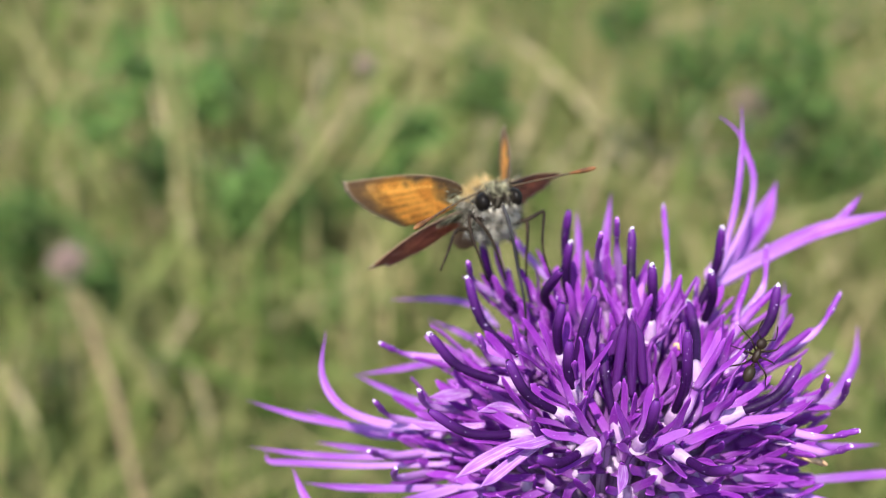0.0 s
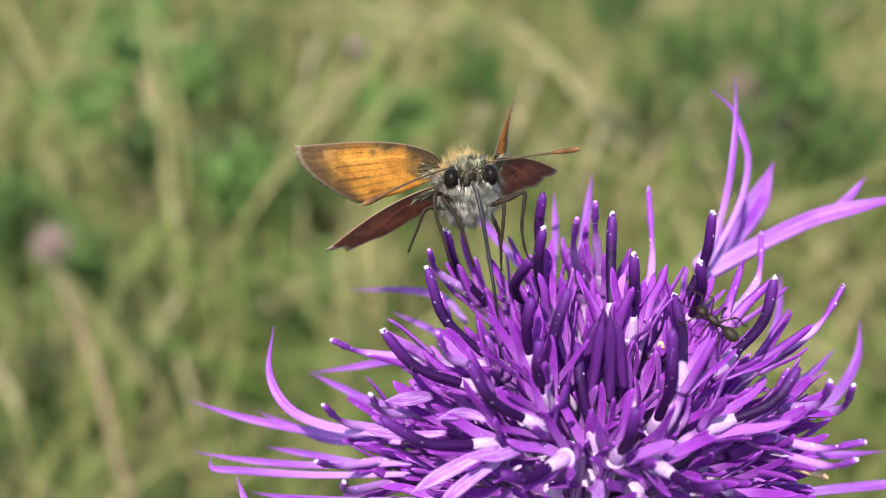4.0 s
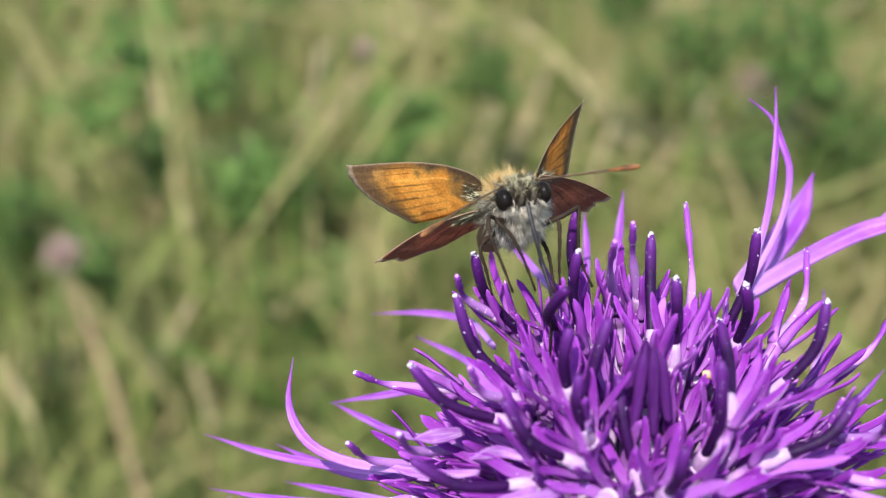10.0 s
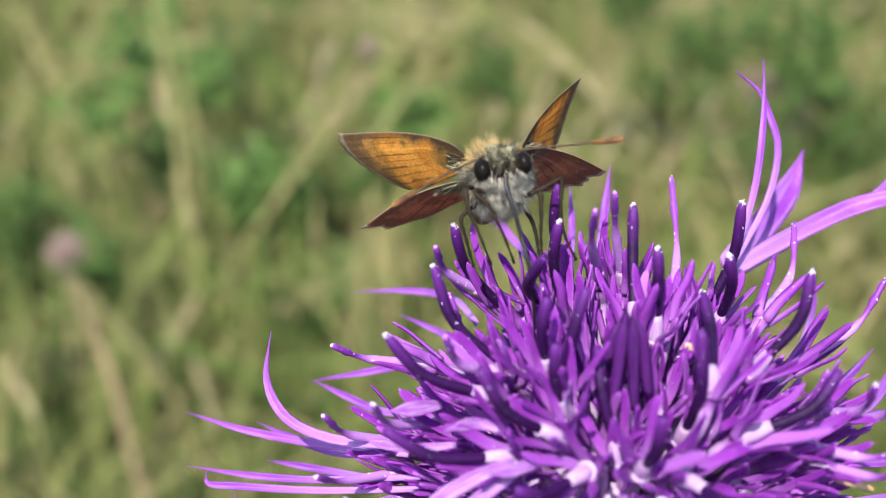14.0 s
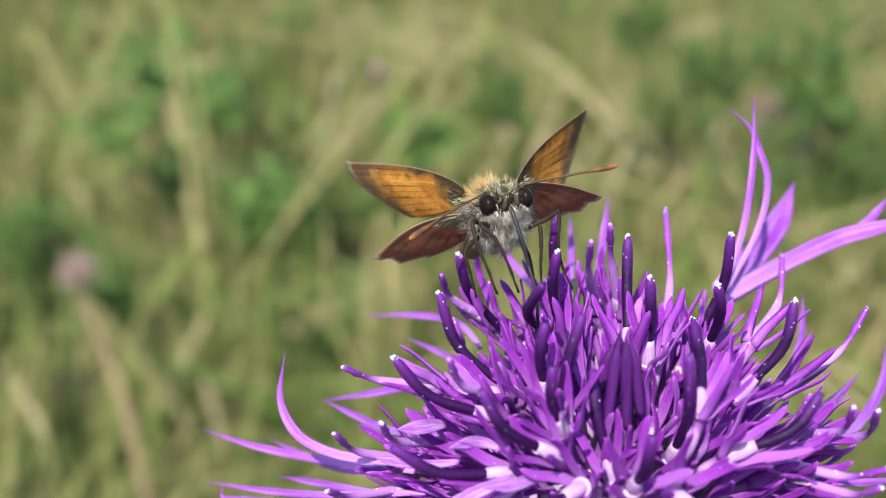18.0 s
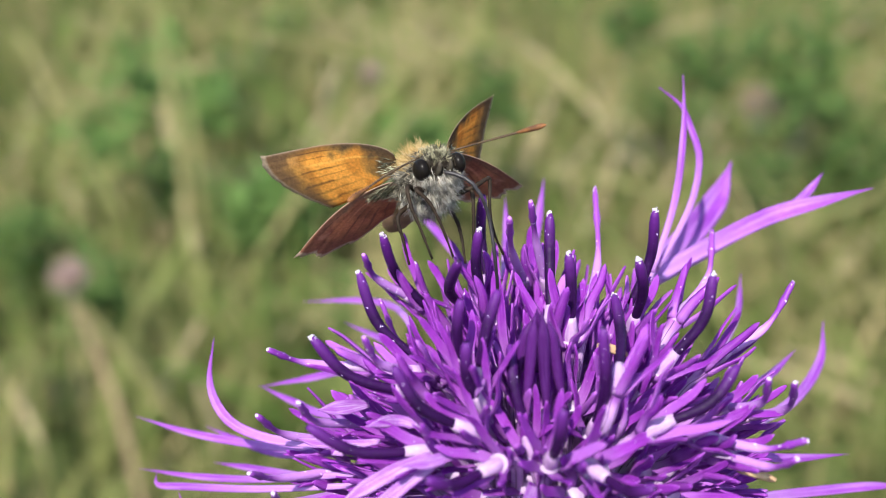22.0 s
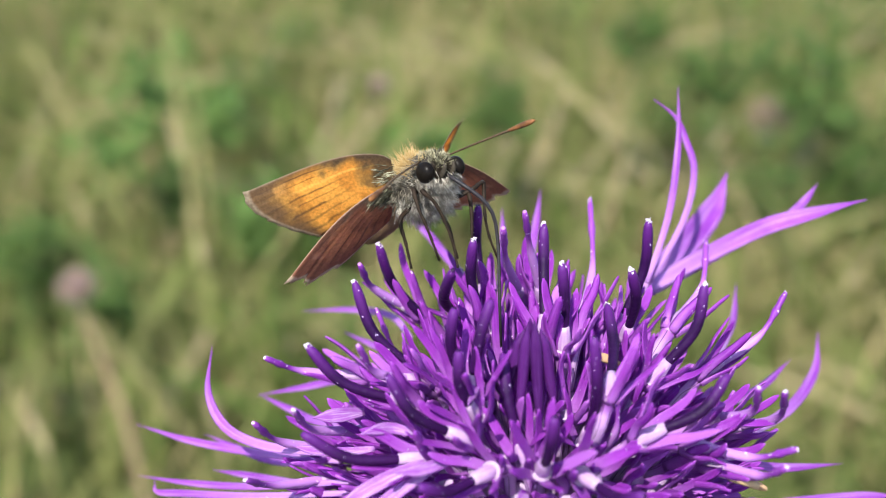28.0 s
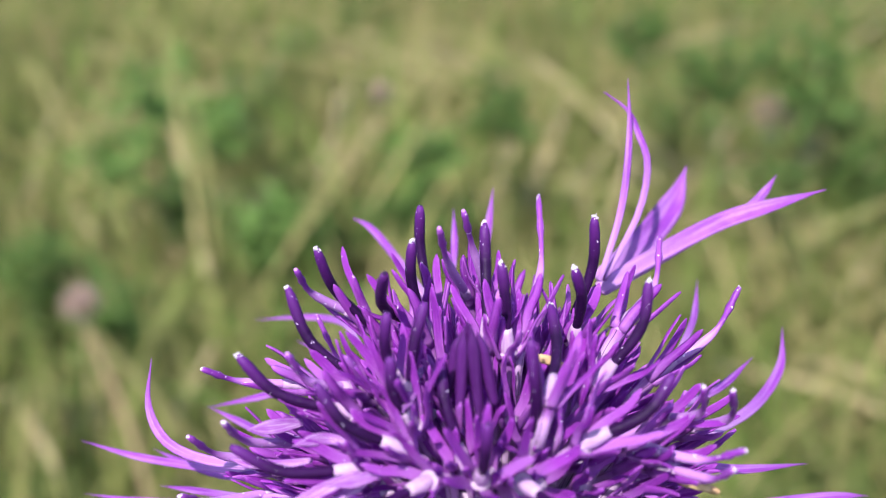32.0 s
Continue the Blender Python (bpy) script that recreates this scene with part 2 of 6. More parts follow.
POLLEN = material("white_pollen", (0.62, 0.56, 0.66), 0.85, (0.38, 0.30, 0.46), 2500, 0.7, bump=0.6)
BRACT = material("green_brown_bract", (0.10, 0.15, 0.05), 0.6, (0.03, 0.025, 0.02), 300, 0.8, bump=0.3)
STEM = material("green_stem", (0.11, 0.18, 0.06), 0.6, (0.07, 0.10, 0.04), 200, 0.6, bump=0.4)
STRAW_SEED = material("pale_seed", (0.48, 0.34, 0.20), 0.7, (0.30, 0.15, 0.08), 500, 0.7)
FUR_CROWN = material("olive_crown_fur", (0.06, 0.055, 0.03), 0.85, (0.020, 0.018, 0.012), 700, 0.6, per_island=1.0, alt=(0.56, 0.53, 0.36), gloss=0.1, clump=0.85)
WING_FORE = wing_material("orange_forewing", (0.64, 0.27, 0.038), (0.91, 0.47, 0.088), (0.17, 0.098, 0.054), (0.10, 0.045, 0.016), (0.060, 0.042, 0.030), 0.6, (0.46, 0.36, 0.26))
WING_HIND = wing_material("russet_hindwing", (0.24, 0.080, 0.042), (0.48, 0.185, 0.088), (0.27, 0.100, 0.056), (0.10, 0.038, 0.025), (0.15, 0.10, 0.07), 0.45, (0.56, 0.43, 0.32))
FUR_GREY = material("grey_buff_fur", (0.27, 0.22, 0.17), 0.85, (0.060, 0.048, 0.036), 700, 0.6, per_island=0.95, alt=(0.90, 0.85, 0.75), sheen=0.1, gloss=0.1, clump=0.7)
FUR_FLANK = material("flank_fur", (0.055, 0.045, 0.032), 0.85, (0.018, 0.015, 0.011), 700, 0.6, per_island=0.8, alt=(0.46, 0.42, 0.34), gloss=0.1, clump=0.75)
PALPM = material("palp_bristle", (0.075, 0.062, 0.046), 0.9, (0.020, 0.017, 0.013), 1800, 0.9, bump=0.8, gloss=0.1)
ABDOMEN = material("brown_abdomen", (0.25, 0.15, 0.08), 0.8, (0.10, 0.06, 0.04), 500, 0.8, bump=0.5, bump_scale=5000, gloss=0.2)
FUR_GOLD = material("golden_fur", (0.52, 0.32, 0.10), 0.8, (0.28, 0.17, 0.05), 700, 0.6, per_island=0.8, alt=(0.74, 0.60, 0.34), translucent=0.35, gloss=0.15)
FUR_DARK = material("dark_brown_fur", (0.025, 0.019, 0.014), 0.8, (0.010, 0.008, 0.006), 700, 0.6, per_island=0.5, alt=(0.08, 0.06, 0.045), gloss=0.15)
SKIN = material("dark_grey_cuticle", (0.05, 0.042, 0.032), 0.7, (0.02, 0.017, 0.014), 900, 0.7, bump=0.6, gloss=0.2)
EYE = material("black_eye", (0.005, 0.004, 0.004), 0.32, (0.011, 0.009, 0.007), 300, 0.5, gloss=0.07)
LEG = material("brown_leg", (0.026, 0.016, 0.010), 0.65, (0.010, 0.007, 0.005), 1200, 0.8, bump=0.5, gloss=0.15)
TONGUE = material("black_tongue", (0.020, 0.017, 0.020), 0.42, (0.010, 0.009, 0.010), 900, 0.5, gloss=0.3)
CLUB = material("orange_brown_club", (0.20, 0.082, 0.026), 0.6, (0.025, 0.012, 0.007), 900, 1.0, bump=0.3, gloss=0.25)
SHAFT = material("dark_antenna_shaft", (0.03, 0.02, 0.012), 0.6, (0.14, 0.085, 0.04), 3500, 0.5, gloss=0.25)
ANT_DARK = material("dark_brown_ant", (0.020, 0.011, 0.008), 0.5, (0.009, 0.005, 0.004), 900, 0.5, bump=0.2, gloss=0.15)
ANT_REAR = material("brown_black_gaster", (0.022, 0.015, 0.010), 0.5, (0.010, 0.007, 0.005), 700, 0.5, gloss=0.15)
SOIL = material("mossy_soil", (0.085, 0.115, 0.032), 0.9, (0.04, 0.05, 0.018), 5.0, 0.9, bump=0.5, bump_scale=60, gloss=0.1)
GRASS = material("meadow_grass", (0.144, 0.238, 0.047), 0.7, (0.028, 0.058, 0.012), 11.0, 0.95, per_island=0.48, alt=(0.35, 0.27, 0.13), translucent=0.25, gloss=0.12)
DRY = material("dry_grass", (0.46, 0.36, 0.19), 0.75, (0.20, 0.17, 0.07), 9.0, 0.95, per_island=0.6, alt=(0.27, 0.25, 0.11), translucent=0.2, gloss=0.12)
STALK = material("straw_stalk", (0.25, 0.21, 0.095), 0.75, (0.16, 0.14, 0.06), 12.0, 0.7, per_object=0.6, alt=(0.18, 0.19, 0.072), gloss=0.12)
LEAFM = material("broad_leaf", (0.115, 0.215, 0.052), 0.6, (0.06, 0.13, 0.03), 14.0, 0.6, per_island=0.6, alt=(0.17, 0.25, 0.07), translucent=0.3, gloss=0.15)
LEAFD = material("dark_leaf", (0.070, 0.125, 0.030), 0.6, (0.034, 0.07, 0.016), 14.0, 0.6, per_island=0.6, alt=(0.085, 0.14, 0.034), translucent=0.25, gloss=0.15)
STRAWM = material("withered_blade", (0.38, 0.31, 0.18), 0.75, (0.27, 0.22, 0.12), 14.0, 0.8, per_object=0.7, alt=(0.30, 0.245, 0.15), gloss=0.12)
PINK = material("faded_pink_bloom", (0.34, 0.225, 0.215), 0.7, (0.24, 0.16, 0.14), 60.0, 0.7, per_object=0.5, alt=(0.31, 0.22, 0.19))
PALEL = material("pale_leaf", (0.27, 0.28, 0.15), 0.7, (0.20, 0.21, 0.10), 14.0, 0.6, translucent=0.2, gloss=0.15)
BROWNSTEM = material("brown_stem", (0.25, 0.175, 0.11), 0.75, (0.17, 0.115, 0.075), 12.0, 0.7, gloss=0.12)


# ---- building helpers ----
MM = 0.001


def part(name, bm, mat, parent, label=""):
    me = bpy.data.meshes.new(name)
    bm.to_mesh(me)
    bm.free()
    for p in me.polygons:
        p.use_smooth = True
    for mt in (mat if isinstance(mat, (list, tuple)) else (mat,)):
        me.materials.append(mt)
    ob = new(name, me)
    ob.parent = parent
    if label:
        ob["label"] = label
    return ob


def thing(name, place, label, category, group="", kind=""):
    ob = new(name)
    ob.empty_display_size = 0.002
    ob.location = place
    return tagged(ob, label, category, group, kind)


def spline(ctrl, n):
    """n + 1 points of a smooth curve through the control points."""
    c = [Vector(p) for p in ctrl]
    c = [c[0] * 2 - c[1]] + c + [c[-1] * 2 - c[-2]]
    out = []
    for i in range(n + 1):
        s = i / n * (len(c) - 3)
        k = min(int(s), len(c) - 4)
        f = s - k
        a, b, d, e = c[k:k + 4]
        out.append(0.5 * (2 * b + (d - a) * f + (2 * a - 5 * b + 4 * d - e) * f * f + (3 * b - a - 3 * d + e) * f ** 3))
    return out


def sweep(bm, pts, widths, thick, face, sides=8, cup=0.0):
    """A closed body along pts (mm): half-widths across, half-thicknesses along the face normal."""
    rings = []
    n = len(pts)
    for i, p in enumerate(pts):
        t = (pts[min(i + 1, n - 1)] - pts[max(i - 1, 0)]).normalized()
        nor = Vector(face) - t * t.dot(Vector(face))
        if nor.length < 1e-4:
            nor = t.orthogonal()
        nor.normalize()
        side = t.cross(nor)
        w, h = widths[i], thick[i]
        ring = []
        for k in range(sides):
            a = 2 * math.pi * k / sides
            u, v = math.cos(a), math.sin(a)
            ring.append(bm.verts.new((p + side * (w * u) + nor * (h * v + cup * w * (u * u - 0.5))) * MM))
        rings.append(ring)
    uv = bm.loops.layers.uv.verify()
    for i, (r0, r1) in enumerate(zip(rings, rings[1:])):
        for k in range(sides):
            f = bm.faces.new((r0[k], r0[(k + 1) % sides], r1[(k + 1) % sides], r1[k]))
            for lp, (a, b) in zip(f.loops, ((i, k), (i, k + 1), (i + 1, k + 1), (i + 1, k))):
                lp[uv].uv = (a / n, b / sides)
    bm.faces.new(rings[0][::-1])
    bm.faces.new(rings[-1])
    return bm


def blob(bm, centre, radii, turn=None, u=14, v=10, rough=0.0):
    made = bmesh.ops.create_uvsphere(bm, u_segments=u, v_segments=v, radius=1.0)
    m = (turn or Matrix.Identity(3)).to_4x4()
    for vert in made["verts"]:
        k = 1 + rough * noise.noise(vert.co * 4 + Vector(centre))
        q = Vector((vert.co.x * radii[0], vert.co.y * radii[1], vert.co.z * radii[2])) * k
        vert.co = (m @ q + Vector(centre)) * MM
    return bm


def profile(n, shape):
    return [shape(i / n) for i in range(n + 1)]


# ---- the knapweed flower ----
HEAD = Vector((0.0, 0.003, 0.500))        # middle of the flower head
HUB = Vector((0, 3, 0))                   # the same, in mm from the flower's origin
flower = thing("knapweed_flower", (0, 0, 0.5), "purple knapweed flower head in full bloom on a green stem", "flower")
rng = random.Random(7)


def lobe(parent, root, way, length, width, side, mat, name="lobe"):
    """One narrow strap-shaped tip of a floret, hollow towards the floret's middle; side points away from it."""
    way = way.normalized()
    wave = Vector((rng.uniform(-0.14, 0.14), rng.uniform(-0.14, 0.14), rng.uniform(-0.14, 0.14)))
    curl = side * rng.uniform(-0.16, 0.10) + Vector((0, 0, rng.uniform(0.0, 0.16))) + way.cross(side) * rng.uniform(-0.16, 0.16)
    pts = spline([root, root + way * (length * 0.35) + curl * 0.05 * length + wave, root + way * (length * 0.7) + curl * 0.25 * length - wave * 0.8, root + way * (length * 0.97) + curl * 0.6 * length], 11)
    w = profile(11, lambda s: width * 0.5 * (1.12 - 0.50 * s + 0.10 * math.sin(math.pi * s)) * (1 if s < 0.84 else max(0.2, math.sqrt(max(0.0, 1 - ((s - 0.84) / 0.16) ** 2)))))
    h = profile(11, lambda s: 0.15 * width * (1.2 - 0.55 * s))
    bm = bmesh.new()
    sweep(bm, pts, w, h, side + way.cross(side) * rng.uniform(-0.35, 0.35), 8, cup=-rng.uniform(0.25, 0.6))
    return part(name, bm, mat, parent)


def corolla(mouth, axis=None, flare=0.36, length=6.0, width=0.74, count=5):
    """A tubular floret: a slender tube that widens to a round funnel with five painted folds, and its strap-shaped
    lobes round the mouth.
    """
    mouth = Vector(mouth)
    out = mouth - HUB
    axis = (axis or out).normalized()
    foot = HUB + Vector((out.x * 0.22, out.y * 0.22, -2.5))
    pts = spline([foot, foot.lerp(mouth, 0.45) + Vector((0, 0, -0.4)), mouth - axis * 2.8, mouth - axis * 1.2, mouth], 14)
    w = profile(14, lambda s: 0.36 + 0.05 * math.sin(math.pi * s) + 0.34 * max(0.0, (s - 0.55) / 0.45) ** 1.5)
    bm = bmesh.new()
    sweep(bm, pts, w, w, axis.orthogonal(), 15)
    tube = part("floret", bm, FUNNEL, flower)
    a = axis.orthogonal().normalized()
    b = axis.cross(a)
    for k in range(count):
        ang = 2 * math.pi * (k + 0.25) / count + rng.uniform(-0.12, 0.12)
        side = a * math.cos(ang) + b * math.sin(ang)
        lobe(tube, mouth - axis * 0.5 + side * 0.55, axis + side * flare * rng.uniform(0.75, 1.3), length * rng.uniform(0.8, 1.12), width * rng.uniform(0.88, 1.1), side, LOBE)
    return tube


named = []                                # throats of the florets that stand


def floret(throat, tip, kind, pollen=True, stout=1.0):
    """A floret whose anther tube reaches from its throat to tip (d: stout and dark, t: a spent one with its slender style)."""
    throat, tip = Vector(throat), Vector(tip)
    named.append(throat)
    axis = ((tip - throat).normalized() * 0.8 + (throat - HUB).normalized() * 1.2).normalized()
    d = tip - throat
    bow = (throat - HUB).normalized()
    sag = Vector((bow.x, bow.y, -0.5)).normalized()
    mid = throat + d * 0.5 + (sag - d.normalized() * sag.dot(d.normalized())) * d.length * 0.13
    lead = (mid - throat).normalized()
    mouth = throat - lead * 1.4
    tube = corolla(mouth, axis, flare=0.52 if kind == "d" else 0.36, length=5.2 if kind == "d" else 4.9)
    bm = bmesh.new()
    sweep(bm, spline([mouth - lead * 0.8, mouth, throat - lead * 0.7, throat + lead * 0.45], 8), [0.30, 0.38, 0.44, 0.49, 0.53, 0.54, 0.51, 0.44, 0.36], [0.28, 0.36, 0.42, 0.46, 0.50, 0.51, 0.48, 0.42, 0.34], axis.orthogonal(), 10)
    part("filament_column", bm, PALE, tube, "pale filaments below the anther tube")
    bm = bmesh.new()
    n = 14
    pts = spline([throat - lead * 0.5, mid, tip], n)
    end = (pts[-1] - pts[-2]).normalized()
    if kind == "d":
        w = profile(n, lambda s: (0.28 + 0.115 * math.sin(math.pi * (0.06 + 0.66 * s)) ** 1.2) * (1 if s < 0.86 else 1 - ((s - 0.86) / 0.14) ** 2 * 0.5))
        sweep(bm, pts, w, w, bow, 10)
        part("anther_tube", bm, ANTHER, tube, "dark violet anther tube")
        grains, size, cap = 26, 0.12, 0.20
    else:
        w = profile(n, lambda s: (0.36 - 0.07 * s if s < 0.48 else 0.27 if s < 0.55 else 0.20 if s < 0.78 else 0.31 if s < 0.84 else 0.22 if s < 0.9 else 0.25 if s < 0.97 else 0.15) * stout)
        sweep(bm, pts, w, w, bow, 8)
        part("style", bm, STYLE, tube, "slender purple style over a pale tube")
        grains, size, cap = 14, 0.09, 0.15
    if pollen:
        bm = bmesh.new()
        blob(bm, tip - end * 0.08, (cap, cap, cap * 0.8), u=10, v=8, rough=0.5)
        for k in range(grains):
            off = Vector((rng.gauss(0, 1), rng.gauss(0, 1), rng.gauss(0, 1))).normalized() * cap * rng.uniform(0.6, 1.15)
            blob(bm, tip + off - end * rng.uniform(0.0, 0.45), (size * rng.uniform(0.4, 0.9),) * 3, u=6, v=5, rough=0.4)
        if kind == "t":
            for k in range(8):
                off = end.orthogonal().normalized()
                off.rotate(Matrix.Rotation(k * 0.8, 3, end))
                blob(bm, pts[11] + off * 0.2, (size * rng.uniform(0.4, 0.9),) * 3, u=6, v=5, rough=0.4)
        part("pollen", bm, POLLEN, tube, "white pollen on the tip")
    return tube


def ray_lobe(ctrl, width):
    """A long outer ray lobe through the control points, with its fine lengthwise rib."""
    n = 16
    pts = spline(ctrl, n)
    w = profile(n, lambda s: width * 0.27 * (0.55 + 0.65 * math.sin(math.pi * min(1.0, 0.15 + s * 0.8)) ** 0.8) * (1 if s < 0.6 else max(0.07, 1 - ((s - 0.6) / 0.4) ** 1.5)))
    h = profile(n, lambda s: 0.16 * (1.3 - s) + 0.05)
    bm = bmesh.new()
    sweep(bm, pts, w, h, (0.15, -0.75, 0.65), 8, cup=0.6)
    return part("ray_lobe", bm, RAY, flower, "long lilac outer lobe")


# receptacle, scaly involucre and stem
bm = bmesh.new()
blob(bm, HUB + Vector((0, 0, -9)), (8.2, 8.2, 8.6), u=24, v=16)
involucre = part("involucre", bm, BRACT, flower, "round green involucre under the bloom")
bm = bmesh.new()
blob(bm, HUB + Vector((0, 0, -2.5)), (6.8, 6.8, 2.6), u=20, v=10)
part("receptacle", bm, TUBE, flower)
for ring in range(6):
    z = -15.5 + ring * 2.3
    rr = 8.3 * math.sqrt(max(0.05, 1 - ((z + 9) / 8.7) ** 2))
    for k in range(14):
        a = 2 * math.pi * (k + 0.5 * (ring % 2)) / 14
        o = Vector((math.cos(a), math.sin(a), 0))
        p0 = HUB + o * rr + Vector((0, 0, z))
        bm = bmesh.new()
        sweep(bm, spline([p0 - Vector((0, 0, 0.8)), p0 + o * 0.35 + Vector((0, 0, 1.2)), p0 - o * 0.2 + Vector((0, 0, 3.2))], 5), [1.0, 1.45, 1.4, 1.05, 0.6, 0.12], [0.2] * 6, o, 6)
        part("bract", bm, BRACT, involucre)
bm = bmesh.new()
sweep(bm, spline([HUB + Vector((0, 0, -17)), HUB + Vector((3, 5, -120)), HUB + Vector((8, 6, -300)), HUB + Vector((15, 10, -510))], 20), [1.7 + 0.05 * i for i in range(21)], [1.7 + 0.05 * i for i in range(21)], (1, 0, 0), 10)
part("stem", bm, STEM, flower, "ribbed green stem")

# florets that stand out one by one: throat, tip
floret((-8.0, 9.3, 11.6), (-11.8, 8.1, 18.8), "d")
floret((-8.5, 1.0, 12.0), (-13.1, 2.3, 18.5), "d")
floret((-10.2, -1.9, 11.6), (-16.0, -2.1, 15.8), "d")
floret((-14.5, 7.1, 8.4), (-20.1, 4.4, 11.3), "t")
floret((-6.3, -6.9, 12.0), (-10.3, -7.4, 16.6), "d", False)
floret((-10.0, 9.6, 13.0), (-13.0, 5.8, 18.2), "t", False)
floret((-4.3, 5.7, 14.1), (-4.8, 5.6, 20.2), "d")
floret((-4.0, 10.2, 14.1), (-4.4, 11.5, 20.5), "d", False)
floret((-5.7, 8.0, 12.9), (-6.2, -1.6, 21.1), "d", False)
floret((-5.9, -2.2, 14.1), (-6.1, -2.9, 19.0), "d", False)
floret((-4.9, -3.4, 14.0), (-3.7, -2.8, 19.6), "d", False)
floret((-5.1, -5.2, 13.0), (-5.8, -6.3, 17.7), "d", False)
floret((-1.8, -5.2, 10.3), (-2.9, -3.0, 15.7), "d", False)
floret((0.2, 3.1, 15.0), (0.2, 6.4, 21.1), "d")
floret((0.3, 9.8, 14.3), (-1.2, 5.7, 22.3), "t", False)
floret((1.5, 1.7, 14.9), (1.2, 1.8, 20.1), "d")
floret((3.0, 4.8, 14.6), (4.5, 16.2, 19.2), "t")
floret((4.2, -3.7, 14.2), (4.5, 2.5, 16.6), "d")
floret((2.8, -4.1, 10.3), (2.7, -6.0, 18.5), "d", False)
floret((6.4, 8.1, 12.6), (8.0, 8.5, 20.5), "d")
floret((6.4, 4.9, 13.4), (6.1, 2.9, 19.1), "d")
floret((10.5, 7.0, 13.4), (13.6, 14.5, 16.3), "t")
floret((8.2, -0.7, 13.5), (10.7, 0.2, 19.3), "d")
floret((13.1, 4.8, 10.6), (18.2, 7.2, 15.3), "t")
floret((7.3, -5.7, 11.5), (11.6, -5.0, 15.3), "d", False)
floret((-0.4, -8.9, 11.0), (0.0, -10.8, 15.6), "d", False)
floret((-15.7, 4.3, 3.6), (-20.3, -0.7, 8.9), "t")
floret((-9.4, -6.1, 9.5), (-15.9, -7.3, 12.2), "d", False)
floret((-4.7, -8.9, 9.9), (-8.3, -12.2, 11.5), "d", False)
floret((2.8, -9.5, 9.9), (5.3, -13.3, 11.7), "d", False)
floret((10.8, -4.5, 9.4), (15.6, -8.2, 11.7), "t")
floret((11.9, -4.5, 8.0), (14.6, -9.8, 11.4), "t")
floret((14.3, 1.3, 7.5), (15.2, -5.5, 14.3), "t")
floret((-1.3, 10.0, 14.2), (-2.8, 2.7, 22.3), "t", False)
floret((-16.0, 3.0, 1.7), (-20.6, -3.6, 6.1), "t")
floret((-15.6, 2.1, 0.2), (-18.3, -7.7, 7.4), "t")
floret((-9.3, -1.0, 12.6), (-12.3, -4.7, 17.2), "t", False)
floret((12.2, -1.3, 9.8), (13.1, -6.9, 15.4), "t")
floret((-13.1, 1.2, 7.1), (-16.7, -5.2, 12.7), "t")

# the florets between them, spread evenly over the dome
count = 150
lone = list(named)
for i in range(count):
    el = math.asin(1 - (i + 0.5) / count * 1.12)
    az = i * 2.399963
    d = Vector((math.cos(el) * math.cos(az), math.cos(el) * math.sin(az), math.sin(el)))
    if d.z < -0.12:
        continue
    p = HUB + d * rng.uniform(10.6, 12.8) + Vector((0, 0, -0.5))
    if any((p - q).length < 2.2 for q in lone):
        continue
    if rng.random() < 0.08:
        q = HUB + (d + Vector((rng.uniform(-0.1, 0.1), rng.uniform(-0.1, 0.1), 0.12))).normalized() * rng.uniform(17.0, 19.0)
        floret(p, q, "t", False, 0.8)
    else:
        corolla(p, (d + Vector((rng.uniform(-0.15, 0.15), rng.uniform(-0.15, 0.15), rng.uniform(0.0, 0.2)))), flare=rng.uniform(0.28, 0.52), length=rng.uniform(4.3, 5.9))

# closed florets in the middle
def bud(throat, tip, width):
    throat, tip = Vector(throat), Vector(tip)
    pts = spline([throat - (tip - throat) * 0.5, throat, throat.lerp(tip, 0.5) + Vector((0, 0, 0.3)), tip], 14)
    w = profile(14, lambda s: width * 0.5 * (0.45 + 0.55 * math.sin(math.pi * min(1, 0.1 + 0.75 * s))) * (1 if s < 0.7 else max(0.1, 1 - ((s - 0.7) / 0.3) ** 1.5)))
    bm = bmesh.new()
    sweep(bm, pts, w, w, (0, -1, 0.4), 10)
    return part("closed_floret", bm, BUD, flower, "dark purple closed floret")


bud((-2.2, -2.6, 14.2), (-1.5, -2.4, 17.2), 0.85)
bud((-1.6, -3.4, 13.8), (-1.3, -3.0, 17.9), 0.8)
bud((-0.6, -3.6, 13.8), (-0.9, -3.1, 18.2), 0.85)
bud((0.2, -3.0, 14.0), (-0.5, -2.8, 17.5), 0.85)
bud((-1.0, -1.4, 14.4), (-1.1, -1.9, 17.8), 0.8)

# wide open corollas whose pale insides show
def open_lobe(ctrl, width):
    n = 12
    pts = spline(ctrl, n)
    w = profile(n, lambda s: width * 0.5 * (0.35 + 0.65 * math.sin(math.pi * min(1.0, 0.1 + s * 0.75))) * (1 if s < 0.65 else max(0.08, 1 - ((s - 0.65) / 0.35) ** 1.7)))
    bm = bmesh.new()
    sweep(bm, pts, w, profile(n, lambda s: 0.12), (0.1, -0.8, 0.6), 8, cup=0.5)
    return part("open_lobe", bm, INSIDE, flower, "open lobe with a pale silky inside")


